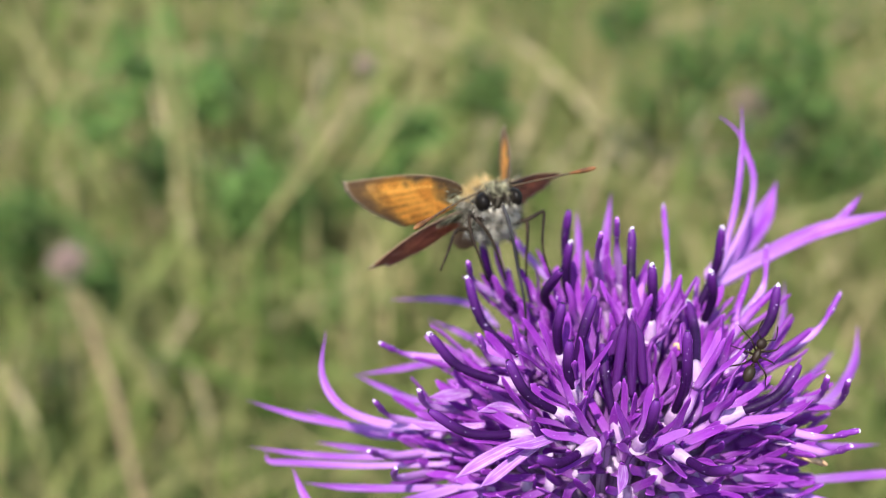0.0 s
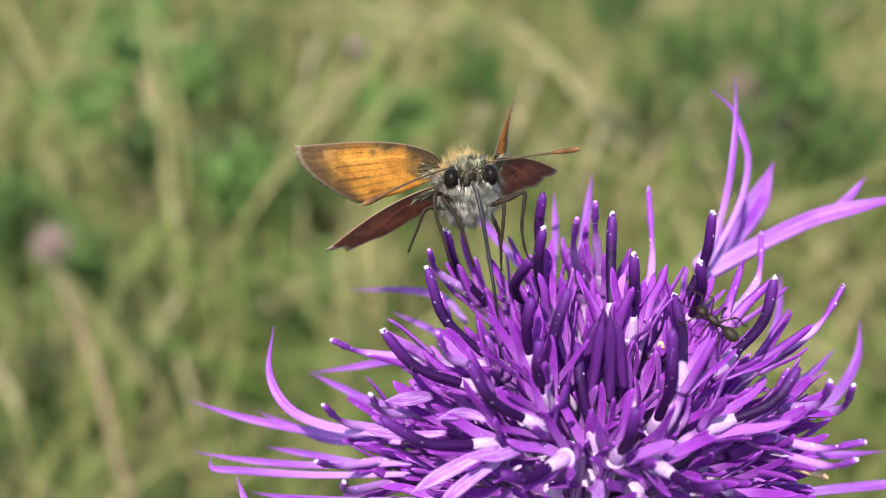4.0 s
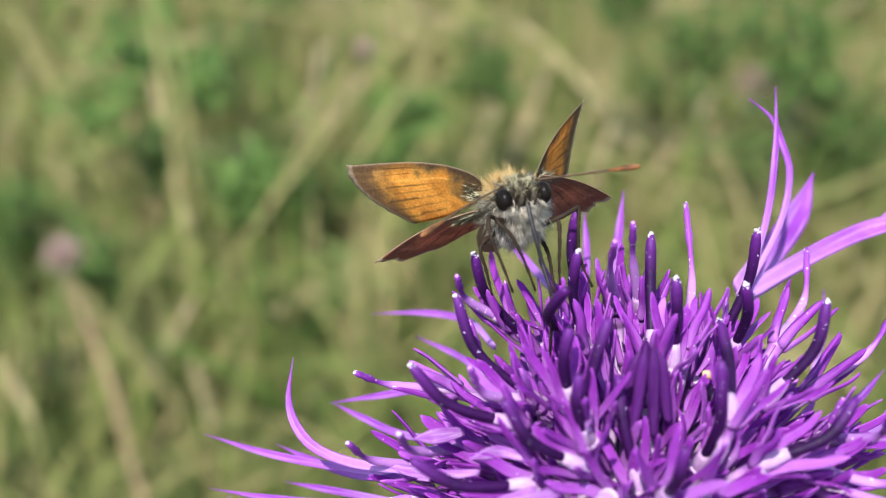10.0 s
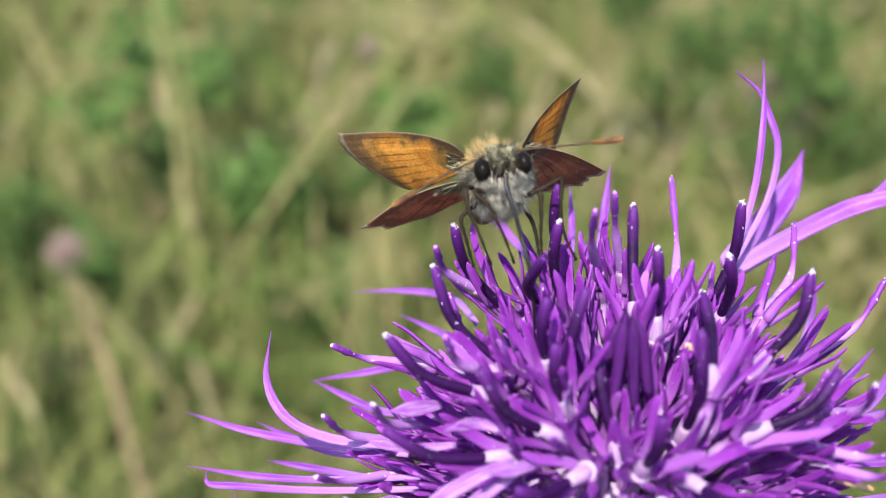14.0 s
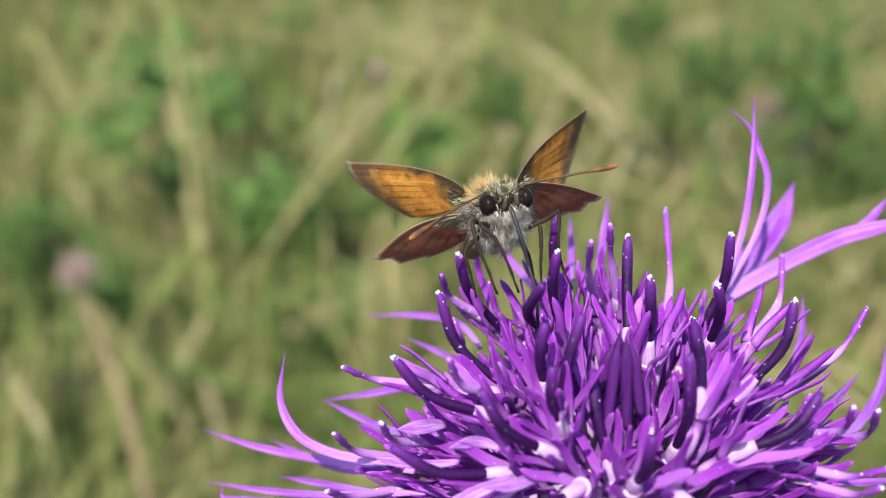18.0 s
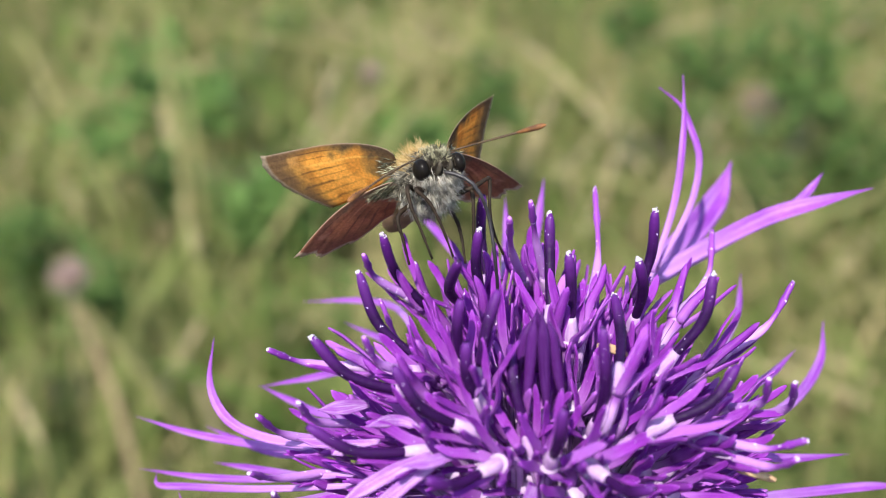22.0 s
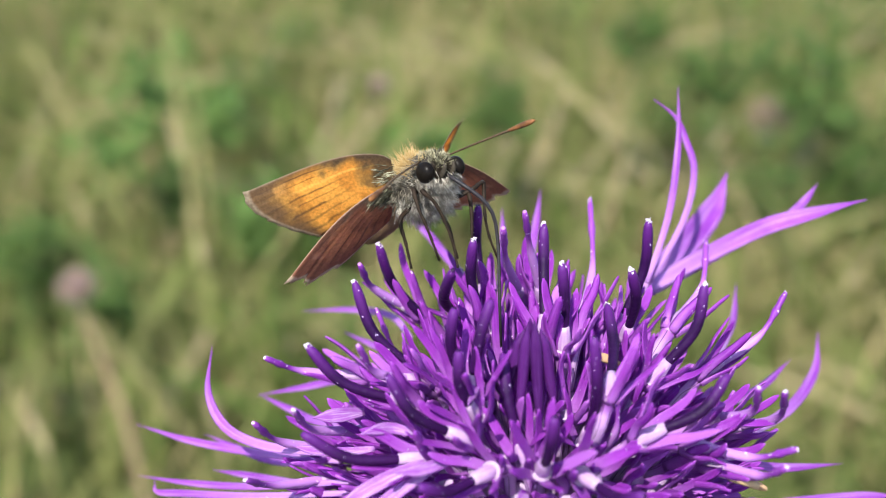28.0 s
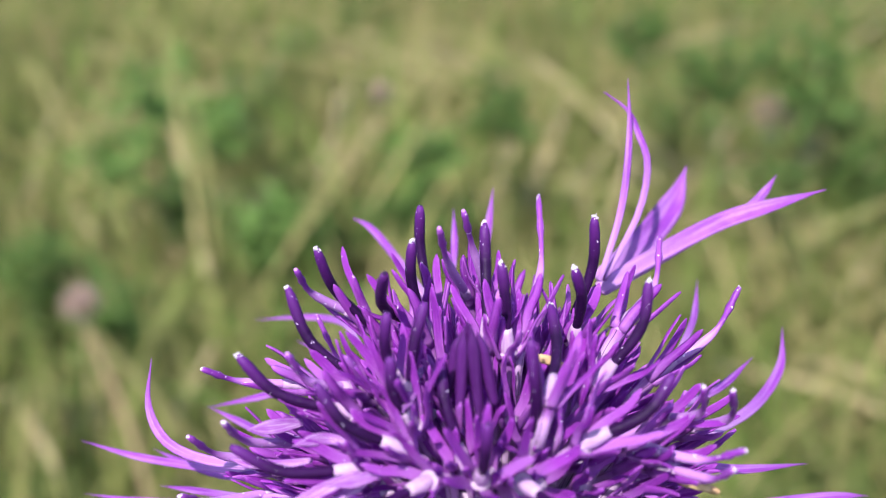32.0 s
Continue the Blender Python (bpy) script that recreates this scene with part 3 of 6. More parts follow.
open_lobe([(-8.0, -6.9, 9.7), (-10.1, -7.5, 9.1), (-12.3, -8.0, 8.0), (-13.9, -8.7, 7.2)], 1.0)
open_lobe([(-7.7, -7.4, 9.4), (-9.6, -8.4, 8.6), (-11.1, -9.3, 7.8), (-12.1, -10.3, 7.6)], 0.9)
open_lobe([(-8.3, -4.8, 10.5), (-10.1, -4.6, 10.9), (-11.1, -5.2, 11.2), (-12.3, -6.0, 11.3)], 0.8)
open_lobe([(-5.8, -7.1, 10.2), (-7.0, -8.0, 10.4), (-8.4, -8.8, 10.4), (-10.1, -9.2, 10.5)], 0.8)
open_lobe([(-12.5, -0.2, 9.5), (-14.1, -1.3, 9.9), (-15.9, -2.0, 10.1)], 1.0)
open_lobe([(-11.5, -3.8, 8.8), (-13.7, -3.3, 8.2), (-16.0, -2.0, 7.5), (-17.5, -1.3, 7.4)], 0.7)
open_lobe([(-1.6, -8.9, 9.0), (-1.9, -10.9, 9.2), (-2.4, -12.9, 9.1)], 0.9)
open_lobe([(-4.2, -0.3, 13.5), (-4.8, -4.3, 13.7), (-5.2, -6.9, 14.1)], 0.6)

# outer ray lobes
ray_lobe([(9.1, 14.9, 11.8), (13.7, 18.2, 12.9), (19.3, 20.1, 15.0), (23.8, 19.8, 16.6), (27.1, 18.5, 18.2)], 2.2)
ray_lobe([(9.4, 15.4, 11.4), (13.9, 18.9, 12.4), (18.9, 20.8, 14.4), (23.4, 20.9, 15.9)], 2.1)
ray_lobe([(21.0, 21.1, 15.1), (22.9, 22.1, 16.3), (24.3, 22.7, 18.0)], 1.1)
ray_lobe([(9.5, 16.7, 11.7), (13.4, 22.6, 12.2), (16.6, 27.1, 13.9), (18.1, 29.2, 16.6)], 3.6)
ray_lobe([(9.0, 13.6, 13.1), (10.9, 16.7, 17.7), (11.8, 19.8, 22.5), (11.9, 22.2, 26.6)], 0.9)
ray_lobe([(9.4, 14.4, 12.8), (12.4, 18.1, 16.6), (13.4, 20.5, 19.9), (12.7, 21.7, 22.3), (11.9, 22.3, 24.0), (10.1, 22.7, 25.4)], 0.9)
ray_lobe([(-16.3, 2.2, 4.6), (-20.5, 4.5, 3.6), (-23.7, 5.8, 4.4), (-25.3, 7.7, 6.4), (-25.0, 9.2, 9.7)], 1.2)
ray_lobe([(-14.8, 3.3, 3.1), (-21.9, 7.9, 0.8), (-28.0, 11.2, -0.2), (-33.1, 13.6, -0.1)], 1.0)
ray_lobe([(-14.9, 4.8, 2.1), (-20.3, 9.0, -0.8), (-24.2, 11.6, -1.2), (-27.5, 14.3, -1.5)], 1.0)
ray_lobe([(-13.9, 1.2, 2.7), (-21.7, 5.3, -0.6), (-27.3, 8.3, -2.4), (-32.5, 10.7, -3.3)], 0.9)
ray_lobe([(-13.9, 0.9, 1.9), (-21.5, 3.6, -0.3), (-27.8, 6.5, -2.1), (-30.3, 8.0, -3.0), (-30.5, 8.4, -2.2)], 0.9)
ray_lobe([(-16.6, 4.6, -0.1), (-22.1, 8.5, -1.9), (-26.5, 11.6, -3.3)], 0.9)
ray_lobe([(-9.9, 14.7, 7.5), (-11.7, 20.0, 6.8), (-15.2, 24.1, 5.4), (-20.2, 25.3, 4.7)], 1.0)
ray_lobe([(-11.6, 8.1, 7.3), (-15.2, 13.3, 4.4), (-19.0, 16.0, 2.1), (-23.3, 17.2, 0.6)], 1.0)
ray_lobe([(-11.6, 4.4, 5.5), (-16.9, 10.3, 2.1), (-20.3, 14.5, 0.9), (-23.2, 17.2, 0.7)], 1.0)
ray_lobe([(-9.9, 12.1, 5.9), (-12.6, 17.4, 5.0), (-16.2, 22.5, 4.0)], 0.9)
ray_lobe([(16.1, 6.3, 3.5), (21.0, 12.3, 2.3), (24.3, 17.3, 3.0), (24.9, 19.5, 5.6)], 1.4)
ray_lobe([(14.8, 12.5, 6.7), (17.2, 18.3, 7.1), (18.3, 22.8, 8.6)], 0.9)
ray_lobe([(-2.6, 16.4, 11.1), (-2.2, 21.0, 12.9), (-2.2, 24.0, 15.3)], 0.9)
ray_lobe([(-0.6, 16.4, 11.1), (0.5, 22.2, 13.4), (1.2, 25.5, 16.5)], 1.1)
ray_lobe([(-4.4, 16.2, 10.7), (-6.6, 22.0, 11.0), (-9.4, 26.5, 12.6), (-11.1, 27.7, 13.2)], 1.1)
ray_lobe([(13.7, 0.4, 0.9), (19.0, 4.2, -1.2), (26.5, 7.9, -3.1), (29.9, 9.3, -4.1)], 1.2)
ray_lobe([(-23.4, -1.6, -3.4), (-26.2, 1.6, -2.5), (-27.7, 4.2, -1.0)], 1.0)
ray_lobe([(-11.5, -3.4, 2.8), (-17.9, -0.0, -0.0), (-23.2, 3.5, -2.5), (-27.3, 7.2, -4.7)], 1.0)
ray_lobe([(14.1, 7.2, 5.4), (18.3, 11.6, 4.7), (21.6, 15.5, 5.1)], 1.0)
ray_lobe([(13.7, 2.1, 4.4), (18.2, 5.3, 1.3), (24.8, 9.0, -0.8)], 1.1)
for k in range(16):
    a = math.pi * (1.12 + 0.76 * k / 15)
    o = Vector((math.cos(a), math.sin(a), 0))
    s0 = HUB + o * 13 + Vector((0, 0, 2))
    ray_lobe([s0, s0 + o * 6 + Vector((0, 0, -0.5)), s0 + o * rng.uniform(12, 15) + Vector((rng.uniform(-3, 3), 0, rng.uniform(-2, 3)))], 1.3)
for k in range(3):
    bm = bmesh.new()
    p = Vector([(13.2, -5.4, 7.4), (13.9, -4.8, 6.8), (4.3, 0.2, 13.6)][k])
    sweep(bm, spline([p - Vector((1.1, 0, -0.3)), p, p + Vector((1.0, -0.2, -0.35))], 6), [0.2, 0.3, 0.34, 0.34, 0.3, 0.26, 0.15], [0.16] * 7, (0, -1, 0.5), 7)
    part("dry_floret", bm, STRAW_SEED, flower, "withered straw-coloured floret")


# ---- the butterfly (a small orange skipper) ----
butterfly = thing("butterfly", (0, 0, 0.52), "small orange skipper butterfly with grey furry body, drinking from the flower", "butterfly")
rng = random.Random(11)


def solid(name, centre, radii, mat, parent, label="", turn=None, u=18, v=14, rough=0.0):
    bm = bmesh.new()
    blob(bm, centre, radii, turn, u, v, rough)
    return part(name, bm, mat, parent, label)


def fur(name, seats, length, mat, parent, label, locks, lean, hairs=15, spread=0.26, thick=0.02, close=0.35):
    """Fine tapering hairs in locks that draw together at their tips, on ellipsoids: seats of (centre, radii, which directions of the unit ball)."""
    bm = bmesh.new()
    for _ in range(locks):
        c, r, keep = seats[rng.randrange(len(seats))]
        for _ in range(60):
            d = Vector((rng.gauss(0, 1), rng.gauss(0, 1), rng.gauss(0, 1))).normalized()
            if keep(d):
                break
        else:
            continue
        p0 = Vector(c) + Vector((d.x * r[0], d.y * r[1], d.z * r[2])) * 0.96
        w = (Vector((d.x / r[0], d.y / r[1], d.z / r[2])).normalized() + Vector(lean) * rng.uniform(0.6, 1.2) + Vector((rng.uniform(-0.3, 0.3), rng.uniform(-0.3, 0.3), rng.uniform(-0.3, 0.3))) + noise.noise_vector(p0 * 0.9) * 0.8).normalized()
        ln = rng.uniform(*length)
        bend = Vector((rng.uniform(-0.2, 0.2), rng.uniform(-0.1, 0.1), rng.uniform(-0.3, 0.0))) * ln
        for _ in range(hairs):
            o = Vector((rng.gauss(0, 1), rng.gauss(0, 1), rng.gauss(0, 1))) * spread
            p = p0 + o - w * w.dot(o)
            k = ln * rng.uniform(0.65, 1.12)
            q = p + w * k * 0.5 - o * (1 - close) * 0.3 + bend * 0.15
            e = p0 + o * close + w * k + bend
            a = w.orthogonal().normalized() * thick * (1.6 if rng.random() < 0.12 else 1.0)
            b = w.cross(a)
            tri = (a, -a * 0.5 + b * 0.87, -a * 0.5 - b * 0.87)
            r0 = [bm.verts.new((p + x) * MM) for x in tri]
            r1 = [bm.verts.new((q + x * 0.8) * MM) for x in tri]
            t = bm.verts.new(e * MM)
            for j in range(3):
                bm.faces.new((r0[j], r0[(j + 1) % 3], r1[(j + 1) % 3], r1[j]))
                bm.faces.new((r1[j], r1[(j + 1) % 3], t))
    return part(name, bm, mat, parent, label)


THX = ((0, 0.5, -0.05), (1.9, 2.6, 1.9))
HDD = ((0, -1.75, 0.65), (1.45, 1.05, 1.25))
thorax = solid("thorax", *THX, SKIN, butterfly, "stout grey-furred thorax")
head = solid("head", *HDD, SKIN, butterfly, "furry grey head")
abdomen = solid("abdomen", (-0.1, 5.0, -1.2), (1.2, 4.2, 1.2), ABDOMEN, butterfly, "tapering russet-brown abdomen", turn=Matrix.Rotation(radians(-16), 3, "X"), rough=0.06)
for sx in (-1, 1):
    eye = solid("eye", (1.40 * sx, -2.32, 0.58), (0.57, 0.82, 0.78), EYE, butterfly, "large glossy black eye")
fur("back_fur", [(THX[0], THX[1], lambda d: d.z > 0.45 and d.y > -0.75)], (0.7, 1.9), FUR_GOLD, thorax, "golden fur on the back", 120, (0, 0.2, 0.45), 10, 0.22)
fur("breast_fur", [(THX[0], THX[1], lambda d: d.z < 0.25 and -0.95 < d.y < 0.5 and abs(d.x) < 0.8), (THX[0], THX[1], lambda d: d.z < -0.25 and d.y < 0.2)], (0.5, 1.4), FUR_GREY, thorax, "pale grey-buff breast fur", 230, (0, -0.25, -0.9), 16, 0.24)
fur("flank_fur", [(THX[0], THX[1], lambda d: abs(d.x) > 0.6 and -0.6 < d.z < 0.55 and d.y < 0.5)], (0.5, 1.3), FUR_FLANK, thorax, "dark olive-grey flank fur", 110, (0, -0.1, -0.3), 14, 0.24)
fur("head_fur", [(HDD[0], HDD[1], lambda d: d.z > 0.05 and abs(d.x) < 0.52)], (0.35, 0.8), FUR_CROWN, head, "speckled grey-olive crown fur", 120, (0, -0.3, 0.5), 11, 0.16)
fur("face_fur", [(HDD[0], HDD[1], lambda d: d.z < -0.25 and d.y < 0.1 and 0.1 < abs(d.x) < 0.96)], (0.5, 1.1), FUR_GREY, head, "whitish face fur", 80, (0, -0.25, -0.8), 14, 0.18)
fur("collar_fur", [(HDD[0], (HDD[1][0] + 0.25, HDD[1][1], HDD[1][2] + 0.1), lambda d: d.y > 0.15 and abs(d.x) > 0.5 and d.z > -0.5)], (0.4, 0.9), FUR_FLANK, head, "dark grey collar tufts behind the eyes", 50, (0, -0.2, 0.1), 12, 0.16)
fur("brow_fur", [(HDD[0], HDD[1], lambda d: d.y < -0.45 and -0.5 < d.z < 0.3 and abs(d.x) < 0.85)], (0.3, 0.65), FUR_DARK, head, "short dark brown fur between the eyes", 130, (0, -0.3, 0.1), 12, 0.14)
for sx in (-1, 1):
    bm = bmesh.new()
    sweep(bm, spline([(0.35 * sx, -2.4, 0.0), (0.45 * sx, -3.0, 0.15), (0.42 * sx, -3.35, 0.55), (0.40 * sx, -3.4, 0.9)], 8), [0.20, 0.22, 0.23, 0.22, 0.20, 0.17, 0.13, 0.08, 0.03], [0.18, 0.20, 0.21, 0.20, 0.18, 0.15, 0.11, 0.07, 0.03], (0, -1, 0), 8)
    pal = part("palp", bm, PALPM, head, "bristly grey palp")


def antenna_body(name, sx):
    """Along +x from its root; the club is a part of its own."""
    bm = bmesh.new()
    sweep(bm, spline([(0, 0, 0), (1.8, 0, 0.12), (3.6, 0, 0.15), (5.4, 0, 0.06)], 10), profile(10, lambda s: 0.068 + 0.02 * s), profile(10, lambda s: 0.068 + 0.02 * s), (0, 1, 0), 7)
    an = part(name, bm, SHAFT, butterfly, "slender dark antenna")
    bm = bmesh.new()
    sweep(bm, spline([(5.2, 0, 0.08), (6.0, 0, 0.03), (6.8, 0, 0.0), (7.35, 0, -0.02)], 10), [0.10, 0.12, 0.15, 0.18, 0.20, 0.22, 0.225, 0.22, 0.20, 0.15, 0.06], [0.10, 0.12, 0.15, 0.17, 0.19, 0.20, 0.21, 0.20, 0.18, 0.14, 0.05], (0, 1, 0), 9)
    part("club", bm, CLUB, an, "orange-brown antenna club")
    return an


antenna_one = antenna_body("antenna", 1)
antenna_two = antenna_body("antenna", -1)


def wing_mesh(name, length, chord, outline, mat, label, cells=(26, 28), fray=0.02):
    """A thin cambered wing in the xy plane: x from hinge to apex, y from leading to trailing edge."""
    bm = bmesh.new()
    uv = bm.loops.layers.uv.new("UVMap")
    top, low = {}, {}
    nu, nv = cells
    for i in range(nu + 1):
        s = i / nu
        for j in range(nv + 1):
            c = j / nv
            x, y = outline(s, c)
            wob = fray * noise.noise(Vector((c * 22, s * 2, length))) * s if i == nu else 0.0
            x, y = (x + wob) * length, y * chord
            rib = 0.05 * abs(math.sin(math.pi * 8 * c)) * s
            z = 0.35 * math.sin(math.pi * c) * s - 0.55 * s * s * c + rib
            top[i, j] = bm.verts.new(Vector((x, y, z + 0.025)) * MM)
            low[i, j] = bm.verts.new(Vector((x, y, z - 0.025)) * MM)

    def quad(vs, cs):
        f = bm.faces.new(vs)
        for lp, q in zip(f.loops, cs):
            lp[uv].uv = (q[0] / nu, q[1] / nv)
    for i in range(nu):
        for j in range(nv):
            cs = [(i, j), (i + 1, j), (i + 1, j + 1), (i, j + 1)]
            quad([top[q] for q in cs], cs)
            quad([low[q] for q in cs[::-1]], cs[::-1])
    rim = [(i, 0) for i in range(nu)] + [(nu, j) for j in range(nv)] + [(i, nv) for i in range(nu, 0, -1)] + [(0, j) for j in range(nv, 0, -1)]
    for a, b in zip(rim, rim[1:] + rim[:1]):
        quad([top[a], low[a], low[b], top[b]], [a, a, b, b])
    return part(name, bm, mat, butterfly, label)


def fore_outline(s, c):
    """Fraction from the hinge towards a point of the outer margin that runs from the apex (c 0) to the rear corner (c 1)."""
    lead = -0.28 * math.sin(math.pi * min(1, s ** 0.68 * 1.02)) * (1 - c)
    mx, my = 1.0 - 0.40 * c ** 1.25 + 0.075 * math.sin(math.pi * c), c * 0.98
    return s * mx, s * my + lead + 0.10 * math.sin(math.pi * s) * (c ** 3) + (1 - s) ** 3 * 0.34 * (c - 0.55)


def hind_outline(s, c, bulge=0.44):
    a = radians(2 + 88 * c)
    rad = 0.97 - 0.10 * c + 0.11 * math.sin(math.pi * c) + 0.04 * math.sin(math.pi * 7 * c) + 0.018 * math.sin(math.pi * 17 * c)
    return s * rad * math.cos(a) ** 0.8, s * rad * math.sin(a) - bulge * math.sin(math.pi * s ** 0.8) * (1 - c) + (1 - s) ** 3 * 0.4 * (c - 0.6)


fore_one = wing_mesh("forewing", 11.5, 4.7, fore_outline, WING_FORE, "orange forewing with a grey-brown border")
fore_two = wing_mesh("forewing", 11.5, 4.7, fore_outline, WING_FORE, "orange forewing with a grey-brown border")
hind_one = wing_mesh("hindwing", 9.7, 3.4, hind_outline, WING_HIND, "russet-brown hindwing with a pale fringe", fray=0.09)
hind_two = wing_mesh("hindwing", 9.2, 3.7, lambda s, c: hind_outline(s, c, 0.24), WING_HIND, "russet-brown hindwing with a pale fringe", fray=0.09)
for w in (fore_one, fore_two, hind_one, hind_two):
    # scale tufts at the hinge
    bm = bmesh.new()
    for _ in range(110):
        p = Vector((rng.uniform(-0.2, 1.1), rng.uniform(-0.5, 0.9), rng.uniform(-0.15, 0.15)))
        d = Vector((rng.uniform(0.4, 0.8), rng.uniform(-0.3, 0.3), rng.uniform(-0.2, 0.2)))
        sweep(bm, [p, p + d * 0.5, p + d], [0.03, 0.026, 0.006], [0.022, 0.018, 0.006], (0, 0, 1), 4)
    part("scale_tuft", bm, FUR_CROWN, w, "grey scale hairs at the wing root")


for w in (hind_one, hind_two):
    # grey tuft along the root of the leading edge
    bm = bmesh.new()
    for _ in range(80):
        p = Vector((rng.uniform(0.0, 1.7), rng.uniform(-1.0, -0.2), rng.uniform(0.0, 0.25)))
        d = Vector((rng.uniform(0.5, 1.0), rng.uniform(-0.5, 0.2), rng.uniform(0.0, 0.4)))
        sweep(bm, [p, p + d * 0.5, p + d], [0.03, 0.026, 0.006], [0.022, 0.018, 0.006], (0, 0, 1), 4)
    part("root_tuft", bm, FUR_CROWN, w, "pale grey tuft at the wing root")


def leg(name, ctrl, parent=None):
    bm = bmesh.new()
    n = 18
    pts = spline(ctrl, n)
    w = profile(n, lambda s: 0.19 - 0.11 * s + 0.02 * math.sin(s * 40))
    sweep(bm, pts, w, w, (0, 1, 0.1), 7)
    lg = part(name, bm, LEG, butterfly, "thin brown jointed leg")
    bm = bmesh.new()
    for i in range(3, n - 2):
        for _ in range(2):
            p = pts[i]
            d = Vector((rng.uniform(-1, 1), rng.uniform(-1, 1), rng.uniform(-1, -0.1))).normalized() * rng.uniform(0.2, 0.42)
            sweep(bm, [p, p + d], [0.02, 0.006], [0.02, 0.006], (0, 1, 0.2), 3)
    part("spine", bm, LEG, lg)
    return lg


leg("leg", [(-1.6, -1.0, -0.6), (-2.6, -2.1, -0.4), (-2.75, -2.3, -1.8), (-2.4, -2.2, -3.3), (-1.9, -1.9, -5.6)])
leg("leg", [(-1.2, -1.6, -0.8), (-2.2, -2.5, -0.7), (-1.5, -2.7, -1.8), (-0.9, -2.5, -3.6), (-0.4, -2.1, -5.8)])
leg("leg", [(1.3, -1.3, -1.5), (2.5, -2.1, -1.25), (3.75, -2.0, -0.85), (3.7, -1.9, -1.6), (3.4, -1.7, -3.2), (3.5, -1.4, -4.8), (4.0, -1.1, -6.4)])
leg("leg", [(1.6, -0.9, -1.3), (2.2, -1.9, -1.4), (2.05, -1.9, -2.9), (1.8, -1.6, -4.4), (1.7, -1.2, -5.8)])
hind_leg = leg("leg", [(-1.6, 0.3, -1.4), (-3.0, -0.2, -2.2), (-2.9, 0.0, -3.8), (-2.7, 0.4, -5.6)])
leg("leg", [(1.4, 0.9, -1.8), (2.0, 1.0, -3.3), (2.1, 1.1, -4.6), (2.0, 1.2, -6.4)])

# the long tongue, in jointed rigid pieces
SEGS, SEG = 22, 0.74
tongue = []
for k in range(SEGS):
    bm = bmesh.new()
    r = 0.155 - 0.07 * k / SEGS
    ends = [(-0.95, 0.3), (-0.7, 0.71), (-0.35, 0.94), (0, 1)]
    xs = [a * r for a, _ in ends] + [SEG - a * r for a, _ in ends[::-1]]
    ws = [f * r for _, f in ends] + [f * r for _, f in ends[::-1]]
    sweep(bm, [Vector((x, 0, 0)) for x in xs], ws, ws, (0, 0, 1), 10)
    tongue.append(part("proboscis_piece", bm, TONGUE, butterfly, "thin black piece of the tongue"))

# ---- the ant ----
ant = thing("ant", (0, 0, 0.52), "small dark brown ant crawling over the florets", "ant")
solid("mesosoma", (0, 0.1, 0), (0.28, 0.62, 0.30), ANT_DARK, ant, rough=0.15)
ant_head = solid("head", (0, 1.05, 0.02), (0.40, 0.44, 0.32), ANT_DARK, ant, "dark ant head")
solid("petiole", (0, -0.66, 0.05), (0.13, 0.18, 0.22), ANT_DARK, ant)
solid("gaster", (0, -1.35, 0.02), (0.44, 0.66, 0.42), ANT_REAR, ant, "brown-black rounded gaster")
for sx in (-1, 1):
    bm = bmesh.new()
    sweep(bm, [Vector(p) for p in ((0.18 * sx, 1.35, 0.15), (0.7 * sx, 1.7, 0.4), (0.75 * sx, 2.0, 0.3), (0.62 * sx, 2.7, 0.1))], [0.05, 0.05, 0.05, 0.06], [0.05, 0.05, 0.05, 0.06], (0, 0, 1), 6)
    part("feeler", bm, ANT_DARK, ant_head)
    for k, (y0, y1, y2) in enumerate(((0.45, 1.0, 1.7), (0.1, 0.1, 0.05), (-0.25, -0.9, -1.8))):
        bm = bmesh.new()
        sweep(bm, spline([(0.2 * sx, y0, -0.1), (1.0 * sx, y1, 0.45), (1.45 * sx, (y1 + y2) / 2, -0.2), (1.9 * sx, y2, -0.7)], 9), profile(9, lambda s: 0.085 - 0.05 * s), profile(9, lambda s: 0.085 - 0.05 * s), (0, 0.3, 1), 6)
        part("leg", bm, ANT_DARK, ant)


# ---- the meadow behind ----
def ground_height(x, y):
    return 0.02 * noise.noise(Vector((x * 0.8, y * 0.8, 0)))


verts, faces = [], []
steps = [-60, -25, -10, -5, -3, -2, -1.2, -0.6, 0, 0.4, 0.8, 1.2, 1.6, 2.0, 2.5, 3, 4, 6, 10, 20, 60, 200]
wide = [-200, -60, -20, -8, -4, -2.5, -1.5, -1, -0.5, 0, 0.5, 1, 1.5, 2.5, 4, 8, 20, 60, 200]
for yy in steps:
    for xx in wide:
        verts.append((xx, yy, ground_height(xx, yy) if abs(xx) < 10 and abs(yy) < 10 else 0.0))
nx = len(wide)
for j in range(len(steps) - 1):
    for i in range(nx - 1):
        faces.append((j * nx + i, j * nx + i + 1, (j + 1) * nx + i + 1, (j + 1) * nx + i))
me = bpy.data.meshes.new("ground")
me.from_pydata(verts, [], faces)
me.materials.append(SOIL)
ground = tagged(new("ground", me), "mossy meadow ground under the grass", "ground", kind="structure")


